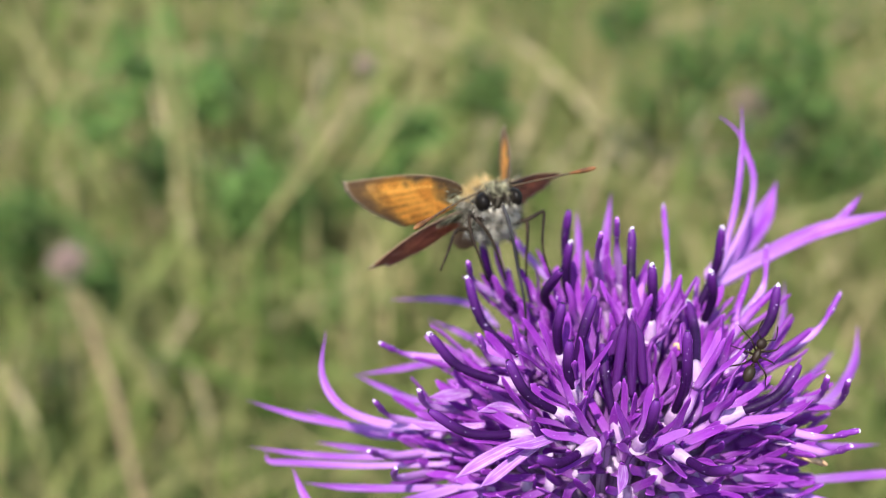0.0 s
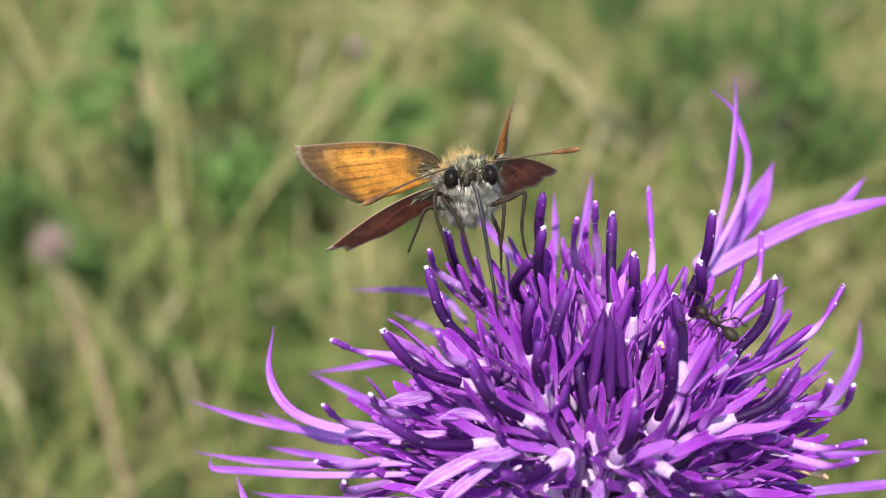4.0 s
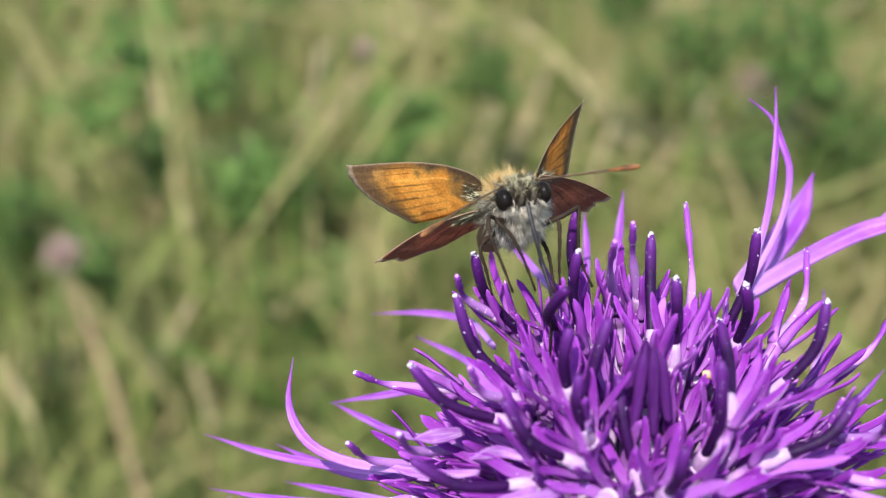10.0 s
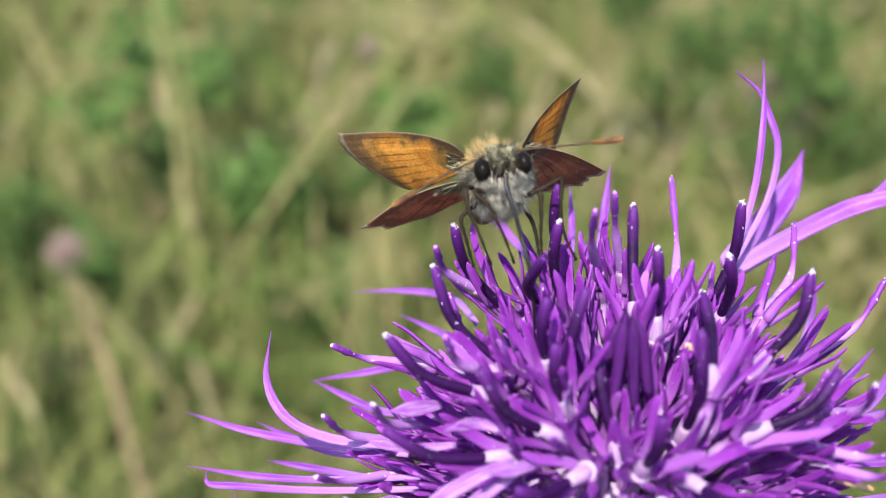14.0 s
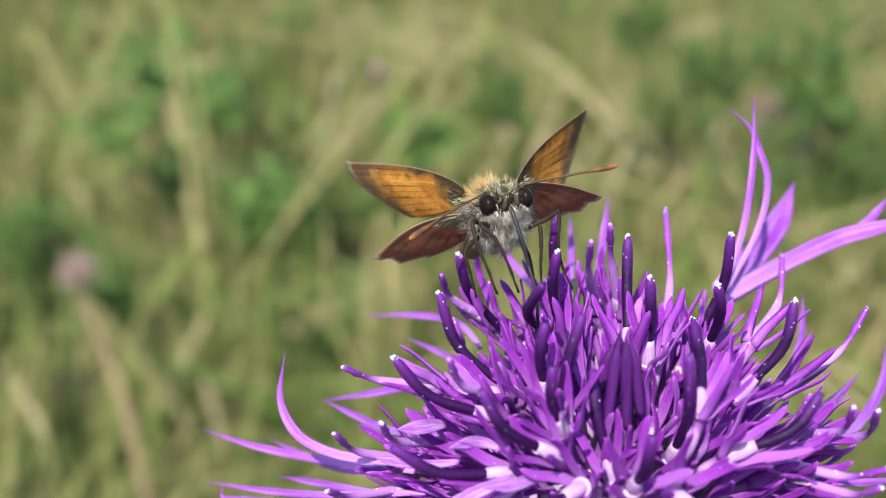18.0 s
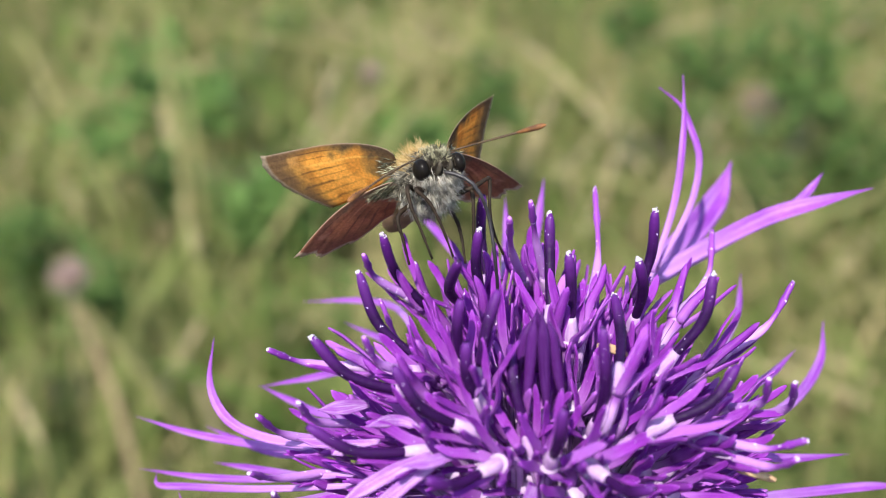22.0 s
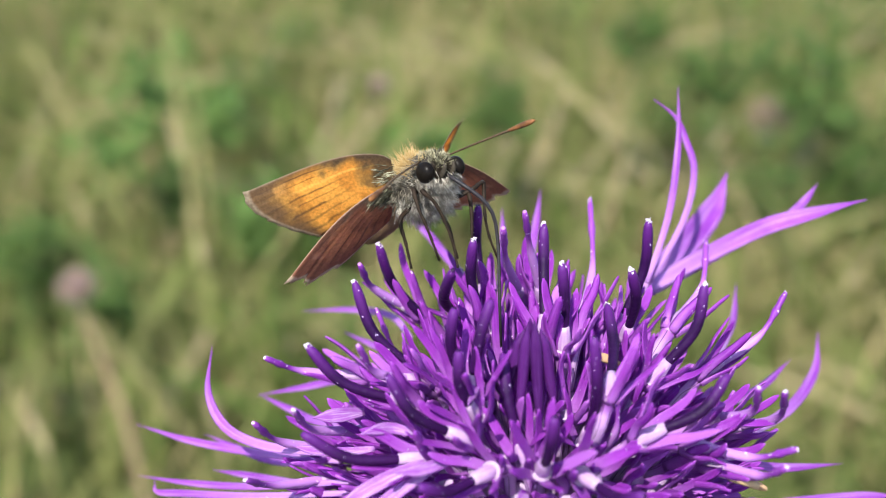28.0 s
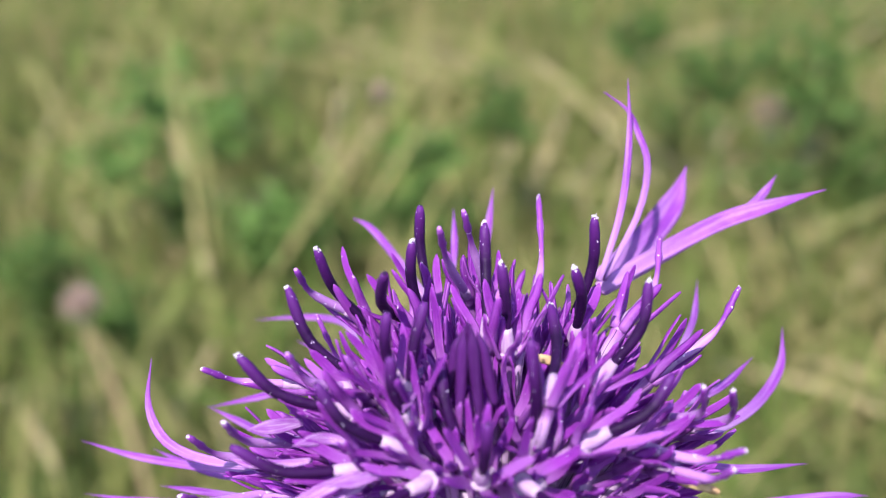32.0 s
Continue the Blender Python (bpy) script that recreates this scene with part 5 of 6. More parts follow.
def motions():
    walk(hind_leg, [(t, swung((-1.6, 0.3, -1.4), a)) for t, a in ((0.0, 34), (2.5, 34), (5.0, 28), (5.8, 0), (32.0, 0))])
    walk(butterfly, [
    (0, pose(-0.01125, 0.00777, 0.52199, -26.8, -1.5, 20.2)),
    (0.5, pose(-0.01112, 0.00778, 0.52198, -26.4, -0.5, 18.9)),
    (1, pose(-0.01089, 0.00781, 0.52205, -26.3, -0.3, 18.9)),
    (1.5, pose(-0.01084, 0.00788, 0.52217, -26.3, -0.6, 17.8)),
    (2, pose(-0.01055, 0.00790, 0.52214, -25.8, -1.1, 13.5)),
    (2.5, pose(-0.01069, 0.00787, 0.52203, -26.0, -3.0, 12.3)),
    (4.5, pose(-0.00992, 0.00804, 0.52233, -25.4, -4.2, 6.1)),
    (5, pose(-0.00969, 0.00795, 0.52215, -25.4, -2.3, 7.6)),
    (5.5, pose(-0.01015, 0.00816, 0.52269, -27.9, -8.3, 17.4)),
    (6, pose(-0.01029, 0.00822, 0.52286, -26.9, -3.9, 17.2)),
    (6.5, pose(-0.01030, 0.00823, 0.52284, -27.2, -6.1, 16.2)),
    (7, pose(-0.00992, 0.00819, 0.52272, -27.0, -7.0, 14.5)),
    (7.5, pose(-0.00985, 0.00831, 0.52293, -26.5, -8.4, 11.0)),
    (8, pose(-0.00960, 0.00829, 0.52287, -25.8, -8.6, 7.3)),
    (8.5, pose(-0.00929, 0.00834, 0.52302, -26.0, -5.3, 9.9)),
    (9, pose(-0.00887, 0.00805, 0.52244, -27.0, -6.2, 15.0)),
    (9.5, pose(-0.00891, 0.00795, 0.52227, -27.2, -5.4, 17.1)),
    (10, pose(-0.00902, 0.00799, 0.52237, -27.1, -4.3, 17.6)),
    (10.5, pose(-0.00897, 0.00800, 0.52234, -26.7, -4.4, 15.2)),
    (11, pose(-0.00895, 0.00801, 0.52235, -26.4, -3.9, 13.9)),
    (11.5, pose(-0.00899, 0.00797, 0.52232, -26.5, -2.7, 16.3)),
    (12, pose(-0.00897, 0.00793, 0.52224, -26.8, -3.4, 17.2)),
    (12.5, pose(-0.00892, 0.00796, 0.52227, -26.9, -5.0, 15.8)),
    (13, pose(-0.00891, 0.00797, 0.52229, -26.9, -5.1, 15.4)),
    (13.5, pose(-0.00883, 0.00800, 0.52230, -26.6, -6.0, 13.2)),
    (14, pose(-0.00881, 0.00800, 0.52229, -26.5, -6.4, 12.4)),
    (14.5, pose(-0.00881, 0.00800, 0.52229, -26.5, -6.5, 12.2)),
    (16.5, pose(-0.00902, 0.00790, 0.52219, -27.2, -4.3, 18.3)),
    (17, pose(-0.00917, 0.00785, 0.52215, -27.4, -2.9, 20.9)),
    (17.5, pose(-0.00905, 0.00780, 0.52200, -27.3, -4.0, 18.8)),
    (18, pose(-0.00902, 0.00785, 0.52213, -27.6, -3.8, 20.7)),
    (18.5, pose(-0.00860, 0.00826, 0.52318, -29.2, -4.2, 27.1)),
    (19, pose(-0.00858, 0.00830, 0.52339, -29.1, -1.7, 30.2)),
    (19.5, pose(-0.00833, 0.00817, 0.52317, -29.3, -1.4, 31.4)),
    (20, pose(-0.00830, 0.00819, 0.52319, -28.1, 0.5, 30.0)),
    (20.5, pose(-0.00835, 0.00817, 0.52315, -27.0, 2.4, 29.1)),
    (21, pose(-0.00840, 0.00816, 0.52312, -27.4, 1.3, 28.8)),
    (21.5, pose(-0.00847, 0.00814, 0.52306, -27.6, 1.2, 29.0)),
    (22, pose(-0.00840, 0.00812, 0.52298, -27.9, -0.1, 28.1)),
    (22.5, pose(-0.00843, 0.00813, 0.52297, -27.9, -0.5, 27.4)),
    (23, pose(-0.00836, 0.00805, 0.52283, -29.4, -2.7, 29.8)),
    (23.5, pose(-0.00830, 0.00806, 0.52280, -28.6, -2.3, 27.5)),
    (24, pose(-0.00826, 0.00806, 0.52269, -28.7, -4.1, 25.1)),
    (24.5, pose(-0.00828, 0.00796, 0.52257, -30.0, -4.6, 29.1)),
    (26.5, pose(-0.00841, 0.00814, 0.52341, -29.0, 2.4, 37.4)),
    (27, pose(-0.00840, 0.00801, 0.52334, -28.6, 4.6, 40.7)),
    (27.5, pose(-0.00849, 0.00803, 0.52343, -28.7, 4.7, 41.3)),
    (28, pose(-0.00839, 0.00804, 0.52343, -28.7, 4.5, 41.1)),
    (28.5, pose(-0.00838, 0.00803, 0.52337, -27.8, 5.4, 39.9)),
    (29, pose(-0.00835, 0.00811, 0.52360, -29.5, 3.8, 41.9)),
    (29.5, pose(-0.00824, 0.00804, 0.52347, -30.8, 2.5, 43.0)),
    (30, pose(-0.00798, 0.00808, 0.52355, -33.2, -0.1, 44.5)),
    (30.5, pose(-0.00804, 0.00804, 0.52363, -34.3, 0.5, 47.6)),
    (31, pose(-0.00861, 0.00781, 0.52340, -33.2, 3.8, 50.8)),
    (31.5, pose(-0.00958, 0.00774, 0.52270, -32.5, -0.4, 42.3)),
    (31.7, pose(-0.00645, 0.00403, 0.52319, -32.3, 6.1, 53.2)),
    (31.8, pose(-0.01560, -0.00341, 0.53654, -25.3, 14.4, 60.1)),
    (31.9, pose(-0.04645, 0.00701, 0.55331, -16.3, 21.6, 74.1)),
    (32, pose(-0.10214, 0.04120, 0.58357, -7.3, 24.5, 84.5)),
    ])
    walk(fore_one, [
    (0, pose(-0.0019, 0.0005, 0.0015, 56.4, -164.7, -45.3)),
    (0.5, pose(-0.0019, 0.0005, 0.0015, 57.5, -166.0, -45.8)),
    (1, pose(-0.0019, 0.0005, 0.0015, -120.6, -14.7, 131.1)),
    (1.5, pose(-0.0019, 0.0005, 0.0015, 59.0, -165.6, -43.8)),
    (2, pose(-0.0019, 0.0005, 0.0015, 58.5, -167.4, -37.8)),
    (2.5, pose(-0.0019, 0.0005, 0.0015, 58.3, -165.2, -32.8)),
    (4.5, pose(-0.0019, 0.0005, 0.0015, 60.1, -165.2, -19.3)),
    (5, pose(-0.0019, 0.0005, 0.0015, 61.9, -165.4, -24.9)),
    (5.5, pose(-0.0019, 0.0005, 0.0015, 64.1, -162.2, -32.4)),
    (6, pose(-0.0019, 0.0005, 0.0015, 65.4, -165.7, -33.2)),
    (6.5, pose(-0.0019, 0.0005, 0.0015, 65.8, -163.9, -38.9)),
    (7, pose(-0.0019, 0.0005, 0.0015, 64.2, -158.8, -36.8)),
    (7.5, pose(-0.0019, 0.0005, 0.0015, 64.2, -163.0, -39.2)),
    (8, pose(-0.0019, 0.0005, 0.0015, 63.2, -162.9, -38.5)),
    (8.5, pose(-0.0019, 0.0005, 0.0015, 62.7, -166.2, -39.8)),
    (9, pose(-0.0019, 0.0005, 0.0015, 63.0, -157.6, -44.9)),
    (9.5, pose(-0.0019, 0.0005, 0.0015, 62.9, -156.5, -47.0)),
    (10, pose(-0.0019, 0.0005, 0.0015, 61.7, -159.2, -46.0)),
    (10.5, pose(-0.0019, 0.0005, 0.0015, 61.0, -160.0, -46.1)),
    (11, pose(-0.0019, 0.0005, 0.0015, 59.7, -161.9, -44.1)),
    (11.5, pose(-0.0019, 0.0005, 0.0015, -119.6, -18.8, 130.4)),
    (12, pose(-0.0019, 0.0005, 0.0015, -120.0, -19.6, 129.1)),
    (12.5, pose(-0.0019, 0.0005, 0.0015, 59.4, -159.3, -49.9)),
    (13, pose(-0.0019, 0.0005, 0.0015, 58.8, -159.4, -49.4)),
    (13.5, pose(-0.0019, 0.0005, 0.0015, 57.5, -158.4, -46.3)),
    (14, pose(-0.0019, 0.0005, 0.0015, 56.9, -158.4, -45.4)),
    (14.5, pose(-0.0019, 0.0005, 0.0015, 56.4, -158.5, -44.8)),
    (16.5, pose(-0.0019, 0.0005, 0.0015, 57.6, -155.4, -53.2)),
    (17, pose(-0.0019, 0.0005, 0.0015, 58.2, -155.5, -55.5)),
    (17.5, pose(-0.0019, 0.0005, 0.0015, 56.5, -155.0, -52.1)),
    (18, pose(-0.0019, 0.0005, 0.0015, 56.9, -154.2, -54.1)),
    (18.5, pose(-0.0019, 0.0005, 0.0015, -122.7, -20.4, 126.8)),
    (19, pose(-0.0019, 0.0005, 0.0015, -121.1, -16.7, 123.4)),
    (19.5, pose(-0.0019, 0.0005, 0.0015, 56.7, -160.1, -48.4)),
    (20, pose(-0.0019, 0.0005, 0.0015, 57.5, -163.1, -49.1)),
    (20.5, pose(-0.0019, 0.0005, 0.0015, -120.4, -15.4, 125.9)),
    (21, pose(-0.0019, 0.0005, 0.0015, -120.0, -18.0, 126.3)),
    (21.5, pose(-0.0019, 0.0005, 0.0015, -119.5, -17.7, 126.1)),
    (22, pose(-0.0019, 0.0005, 0.0015, -120.0, -17.2, 129.2)),
    (22.5, pose(-0.0019, 0.0005, 0.0015, -119.6, -19.5, 129.6)),
    (23, pose(-0.0019, 0.0005, 0.0015, 60.0, -155.6, -48.1)),
    (23.5, pose(-0.0019, 0.0005, 0.0015, 59.3, -158.5, -44.0)),
    (24, pose(-0.0019, 0.0005, 0.0015, 59.1, -156.0, -42.0)),
    (24.5, pose(-0.0019, 0.0005, 0.0015, 61.6, -154.7, -48.6)),
    (26.5, pose(-0.0019, 0.0005, 0.0015, -114.8, -10.5, 126.7)),
    (27, pose(-0.0019, 0.0005, 0.0015, -114.6, -8.6, 127.5)),
    (27.5, pose(-0.0019, 0.0005, 0.0015, -113.9, -9.9, 127.0)),
    (28, pose(-0.0019, 0.0005, 0.0015, -114.1, -8.2, 129.0)),
    (28.5, pose(-0.0019, 0.0005, 0.0015, -113.7, -4.6, 128.5)),
    (29, pose(-0.0019, 0.0005, 0.0015, -114.7, -6.7, 134.2)),
    (29.5, pose(-0.0019, 0.0005, 0.0015, -114.0, -10.2, 133.9)),
    (30, pose(-0.0019, 0.0005, 0.0015, 63.1, -167.7, -31.5)),
    (30.5, pose(-0.0019, 0.0005, 0.0015, -113.9, -13.8, 135.8)),
    (31, pose(-0.0019, 0.0005, 0.0015, -111.2, -18.5, 126.8)),
    (31.5, pose(-0.0019, 0.0005, 0.0015, 62.9, -156.5, -33.8)),
    (32, pose(-0.0019, 0.0005, 0.0015, 62.9, -156.5, -33.8)),
    ])
    walk(fore_two, [
    (0, pose(0.0020, 0.0005, 0.0014, -70.2, -32.9, 64.8)),
    (1, pose(0.0020, 0.0005, 0.0014, -42.1, -32.8, 52.1)),
    (2, pose(0.0020, 0.0005, 0.0014, -68.3, -36.4, 53.0)),
    (4.5, pose(0.0020, 0.0005, 0.0014, -63.0, -37.4, 68.6)),
    (5, pose(0.0020, 0.0005, 0.0014, -61.4, -41.4, 71.7)),
    (6, pose(0.0020, 0.0005, 0.0014, -35.1, -35.0, 51.0)),
    (7, pose(0.0020, 0.0005, 0.0014, -46.5, -40.6, 48.8)),
    (8, pose(0.0020, 0.0005, 0.0014, -53.0, -29.2, 46.3)),
    (9, pose(0.0020, 0.0005, 0.0014, -58.3, -31.3, 44.0)),
    (10, pose(0.0020, 0.0005, 0.0014, -58.8, -30.0, 42.1)),
    (11, pose(0.0020, 0.0005, 0.0014, -63.9, -29.0, 45.1)),
    (12, pose(0.0020, 0.0005, 0.0014, -59.2, -28.3, 37.2)),
    (13, pose(0.0020, 0.0005, 0.0014, -56.9, -28.4, 42.5)),
    (14, pose(0.0020, 0.0005, 0.0014, -51.2, -27.9, 44.1)),
    (17, pose(0.0020, 0.0005, 0.0014, -51.5, -28.3, 25.4)),
    (18, pose(0.0020, 0.0005, 0.0014, -53.6, -28.7, 27.2)),
    (19, pose(0.0020, 0.0005, 0.0014, -56.1, -17.3, 32.1)),
    (20, pose(0.0020, 0.0005, 0.0014, -65.9, -22.3, 38.2)),
    (21, pose(0.0020, 0.0005, 0.0014, -68.4, -27.2, 41.4)),
    (22, pose(0.0020, 0.0005, 0.0014, -60.5, -25.1, 36.0)),
    (23, pose(0.0020, 0.0005, 0.0014, -55.3, -27.0, 47.2)),
    (24, pose(0.0020, 0.0005, 0.0014, -45.7, -28.5, 53.3)),
    (26.5, pose(0.0020, 0.0005, 0.0014, -46.4, -21.5, 39.2)),
    (27, pose(0.0020, 0.0005, 0.0014, -44.0, -20.8, 32.7)),
    (28, pose(0.0020, 0.0005, 0.0014, -48.3, -19.9, 34.1)),
    (29, pose(0.0020, 0.0005, 0.0014, -59.0, -13.4, 36.1)),
    (29.5, pose(0.0020, 0.0005, 0.0014, -61.6, -14.2, 37.7)),
    (30, pose(0.0020, 0.0005, 0.0014, -62.9, -13.2, 38.6)),
    (31, pose(0.0020, 0.0005, 0.0014, -58.6, -15.1, 33.7)),
    (31.5, pose(0.0020, 0.0005, 0.0014, -153.0, -36.7, 140.3)),
    (32, pose(0.0020, 0.0005, 0.0014, -153.0, -36.7, 140.3)),
    ])
    walk(hind_one, [
    (0, pose(-0.0018, 0.0012, 0.0001, -168.6, 18.5, 140.3)),
    (0.5, pose(-0.0018, 0.0012, 0.0001, -169.0, 19.9, 141.0)),
    (1, pose(-0.0018, 0.0012, 0.0001, -168.5, 19.0, 141.4)),
    (2, pose(-0.0018, 0.0012, 0.0001, -166.9, 23.7, 151.8)),
    (4.5, pose(-0.0018, 0.0012, 0.0001, -162.1, 20.4, 164.5)),
    (5, pose(-0.0018, 0.0012, 0.0001, -163.7, 21.6, 160.0)),
    (5.5, pose(-0.0018, 0.0012, 0.0001, -164.8, 15.7, 153.4)),
    (6, pose(-0.0018, 0.0012, 0.0001, -165.6, 20.9, 154.1)),
    (6.5, pose(-0.0018, 0.0012, 0.0001, -167.0, 19.5, 148.0)),
    (7, pose(-0.0018, 0.0012, 0.0001, -166.6, 15.8, 144.6)),
    (7.5, pose(-0.0018, 0.0012, 0.0001, -167.8, 20.1, 145.6)),
    (8, pose(-0.0018, 0.0012, 0.0001, -166.8, 19.2, 148.5)),
    (8.5, pose(-0.0018, 0.0012, 0.0001, -167.7, 20.6, 146.5)),
    (9, pose(-0.0018, 0.0012, 0.0001, -165.9, 12.4, 141.3)),
    (9.5, pose(-0.0018, 0.0012, 0.0001, -165.5, 10.2, 135.7)),
    (10, pose(-0.0018, 0.0012, 0.0001, -165.6, 10.3, 135.3)),
    (10.5, pose(-0.0018, 0.0012, 0.0001, -165.5, 10.2, 136.3)),
    (11, pose(-0.0018, 0.0012, 0.0001, -166.1, 11.9, 137.6)),
    (11.5, pose(-0.0018, 0.0012, 0.0001, -166.4, 11.5, 133.1)),
    (12, pose(-0.0018, 0.0012, 0.0001, -165.5, 9.8, 131.3)),
    (12.5, pose(-0.0018, 0.0012, 0.0001, -164.8, 8.5, 134.1)),
    (13, pose(-0.0018, 0.0012, 0.0001, -164.5, 8.0, 133.6)),
    (13.5, pose(-0.0018, 0.0012, 0.0001, -164.3, 7.7, 137.2)),
    (14, pose(-0.0018, 0.0012, 0.0001, -164.4, 7.9, 138.0)),
    (14.5, pose(-0.0018, 0.0012, 0.0001, -164.1, 7.2, 138.3)),
    (16.5, pose(-0.0018, 0.0012, 0.0001, -154.8, 5.4, 127.8)),
    (17, pose(-0.0018, 0.0012, 0.0001, -151.9, 5.9, 123.0)),
    (17.5, pose(-0.0018, 0.0012, 0.0001, -152.7, 6.8, 126.9)),
    (18, pose(-0.0018, 0.0012, 0.0001, -152.4, 6.5, 124.9)),
    (18.5, pose(-0.0018, 0.0012, 0.0001, -155.1, 12.9, 133.5)),
    (19, pose(-0.0018, 0.0012, 0.0001, -156.6, 16.8, 132.2)),
    (19.5, pose(-0.0018, 0.0012, 0.0001, -154.8, 13.9, 139.5)),
    (20, pose(-0.0018, 0.0012, 0.0001, -155.8, 17.0, 138.5)),
    (20.5, pose(-0.0018, 0.0012, 0.0001, -157.5, 19.9, 134.6)),
    (21, pose(-0.0018, 0.0012, 0.0001, -156.8, 17.4, 133.0)),
    (21.5, pose(-0.0018, 0.0012, 0.0001, -157.3, 18.0, 131.1)),
    (22, pose(-0.0018, 0.0012, 0.0001, -156.7, 17.3, 133.5)),
    (22.5, pose(-0.0018, 0.0012, 0.0001, -157.9, 15.7, 134.3)),
    (23, pose(-0.0018, 0.0012, 0.0001, -156.8, 8.0, 135.8)),
    (23.5, pose(-0.0018, 0.0012, 0.0001, -159.7, 11.6, 138.2)),
    (24, pose(-0.0018, 0.0012, 0.0001, -160.9, 10.5, 140.7)),
    (24.5, pose(-0.0018, 0.0012, 0.0001, -157.3, 7.5, 134.1)),
    (26.5, pose(-0.0018, 0.0012, 0.0001, -147.1, 22.1, 145.6)),
    (27, pose(-0.0018, 0.0012, 0.0001, -148.3, 23.7, 142.2)),
    (27.5, pose(-0.0018, 0.0012, 0.0001, -146.4, 21.9, 147.7)),
    (28, pose(-0.0018, 0.0012, 0.0001, -146.5, 24.0, 148.1)),
    (28.5, pose(-0.0018, 0.0012, 0.0001, -147.0, 29.0, 148.4)),
    (29, pose(-0.0018, 0.0012, 0.0001, -146.5, 22.4, 147.7)),
    (29.5, pose(-0.0018, 0.0012, 0.0001, -146.6, 17.2, 145.5)),
    (30, pose(-0.0018, 0.0012, 0.0001, -146.4, 14.9, 145.3)),
    (30.5, pose(-0.0018, 0.0012, 0.0001, -146.6, 12.9, 143.6)),
    (31, pose(-0.0018, 0.0012, 0.0001, -147.0, 9.4, 138.9)),
    (31.5, pose(-0.0018, 0.0012, 0.0001, -145.0, 7.0, 124.0)),
    (32, pose(-0.0018, 0.0012, 0.0001, -145.0, 7.0, 124.0)),
    ])
    walk(hind_two, [
    (0, pose(0.0019, 0.0012, 0.0014, -35.5, -7.4, 32.3)),
    (1, pose(0.0019, 0.0012, 0.0014, -31.3, 4.1, 26.9)),
    (2, pose(0.0019, 0.0012, 0.0014, -32.5, 3.0, 32.7)),
    (5, pose(0.0019, 0.0012, 0.0014, -37.1, 1.8, 47.6)),
    (6, pose(0.0019, 0.0012, 0.0014, -29.5, 9.9, 30.7)),
    (7, pose(0.0019, 0.0012, 0.0014, -31.0, 6.9, 33.3)),
    (8, pose(0.0019, 0.0012, 0.0014, -25.4, 18.7, 32.2)),
    (9, pose(0.0019, 0.0012, 0.0014, -27.1, 15.6, 30.1)),
    (11, pose(0.0019, 0.0012, 0.0014, -29.8, 9.4, 30.7)),
    (12, pose(0.0019, 0.0012, 0.0014, -29.6, 9.3, 25.4)),
    (13, pose(0.0019, 0.0012, 0.0014, -28.5, 12.5, 30.2)),
    (14, pose(0.0019, 0.0012, 0.0014, -28.8, 12.0, 33.4)),
    (17, pose(0.0019, 0.0012, 0.0014, -29.0, 12.1, 18.4)),
    (18, pose(0.0019, 0.0012, 0.0014, -29.6, 9.1, 20.7)),
    (19, pose(0.0019, 0.0012, 0.0014, -26.0, 24.3, 16.0)),
    (20, pose(0.0019, 0.0012, 0.0014, -27.8, 15.8, 20.4)),
    (22, pose(0.0019, 0.0012, 0.0014, -27.1, 17.3, 21.9)),
    (23, pose(0.0019, 0.0012, 0.0014, -30.1, 8.1, 27.8)),
    (24, pose(0.0019, 0.0012, 0.0014, -29.7, 10.1, 34.2)),
    (26.5, pose(0.0019, 0.0012, 0.0014, -28.5, 17.3, 13.3)),
    (27, pose(0.0019, 0.0012, 0.0014, -28.9, 19.6, 9.4)),
    (28, pose(0.0019, 0.0012, 0.0014, -29.1, 17.6, 9.8)),
    (29, pose(0.0019, 0.0012, 0.0014, -28.6, 17.7, 12.4)),
    (29.5, pose(0.0019, 0.0012, 0.0014, -28.0, 18.9, 13.9)),
    (30, pose(0.0019, 0.0012, 0.0014, -26.3, 21.6, 18.4)),
    (31, pose(0.0019, 0.0012, 0.0014, -30.2, 12.5, 8.0)),
    (31.5, pose(0.0019, 0.0012, 0.0014, -26.1, 18.7, 26.0)),
    (32, pose(0.0019, 0.0012, 0.0014, -26.1, 18.7, 26.0)),
    ])
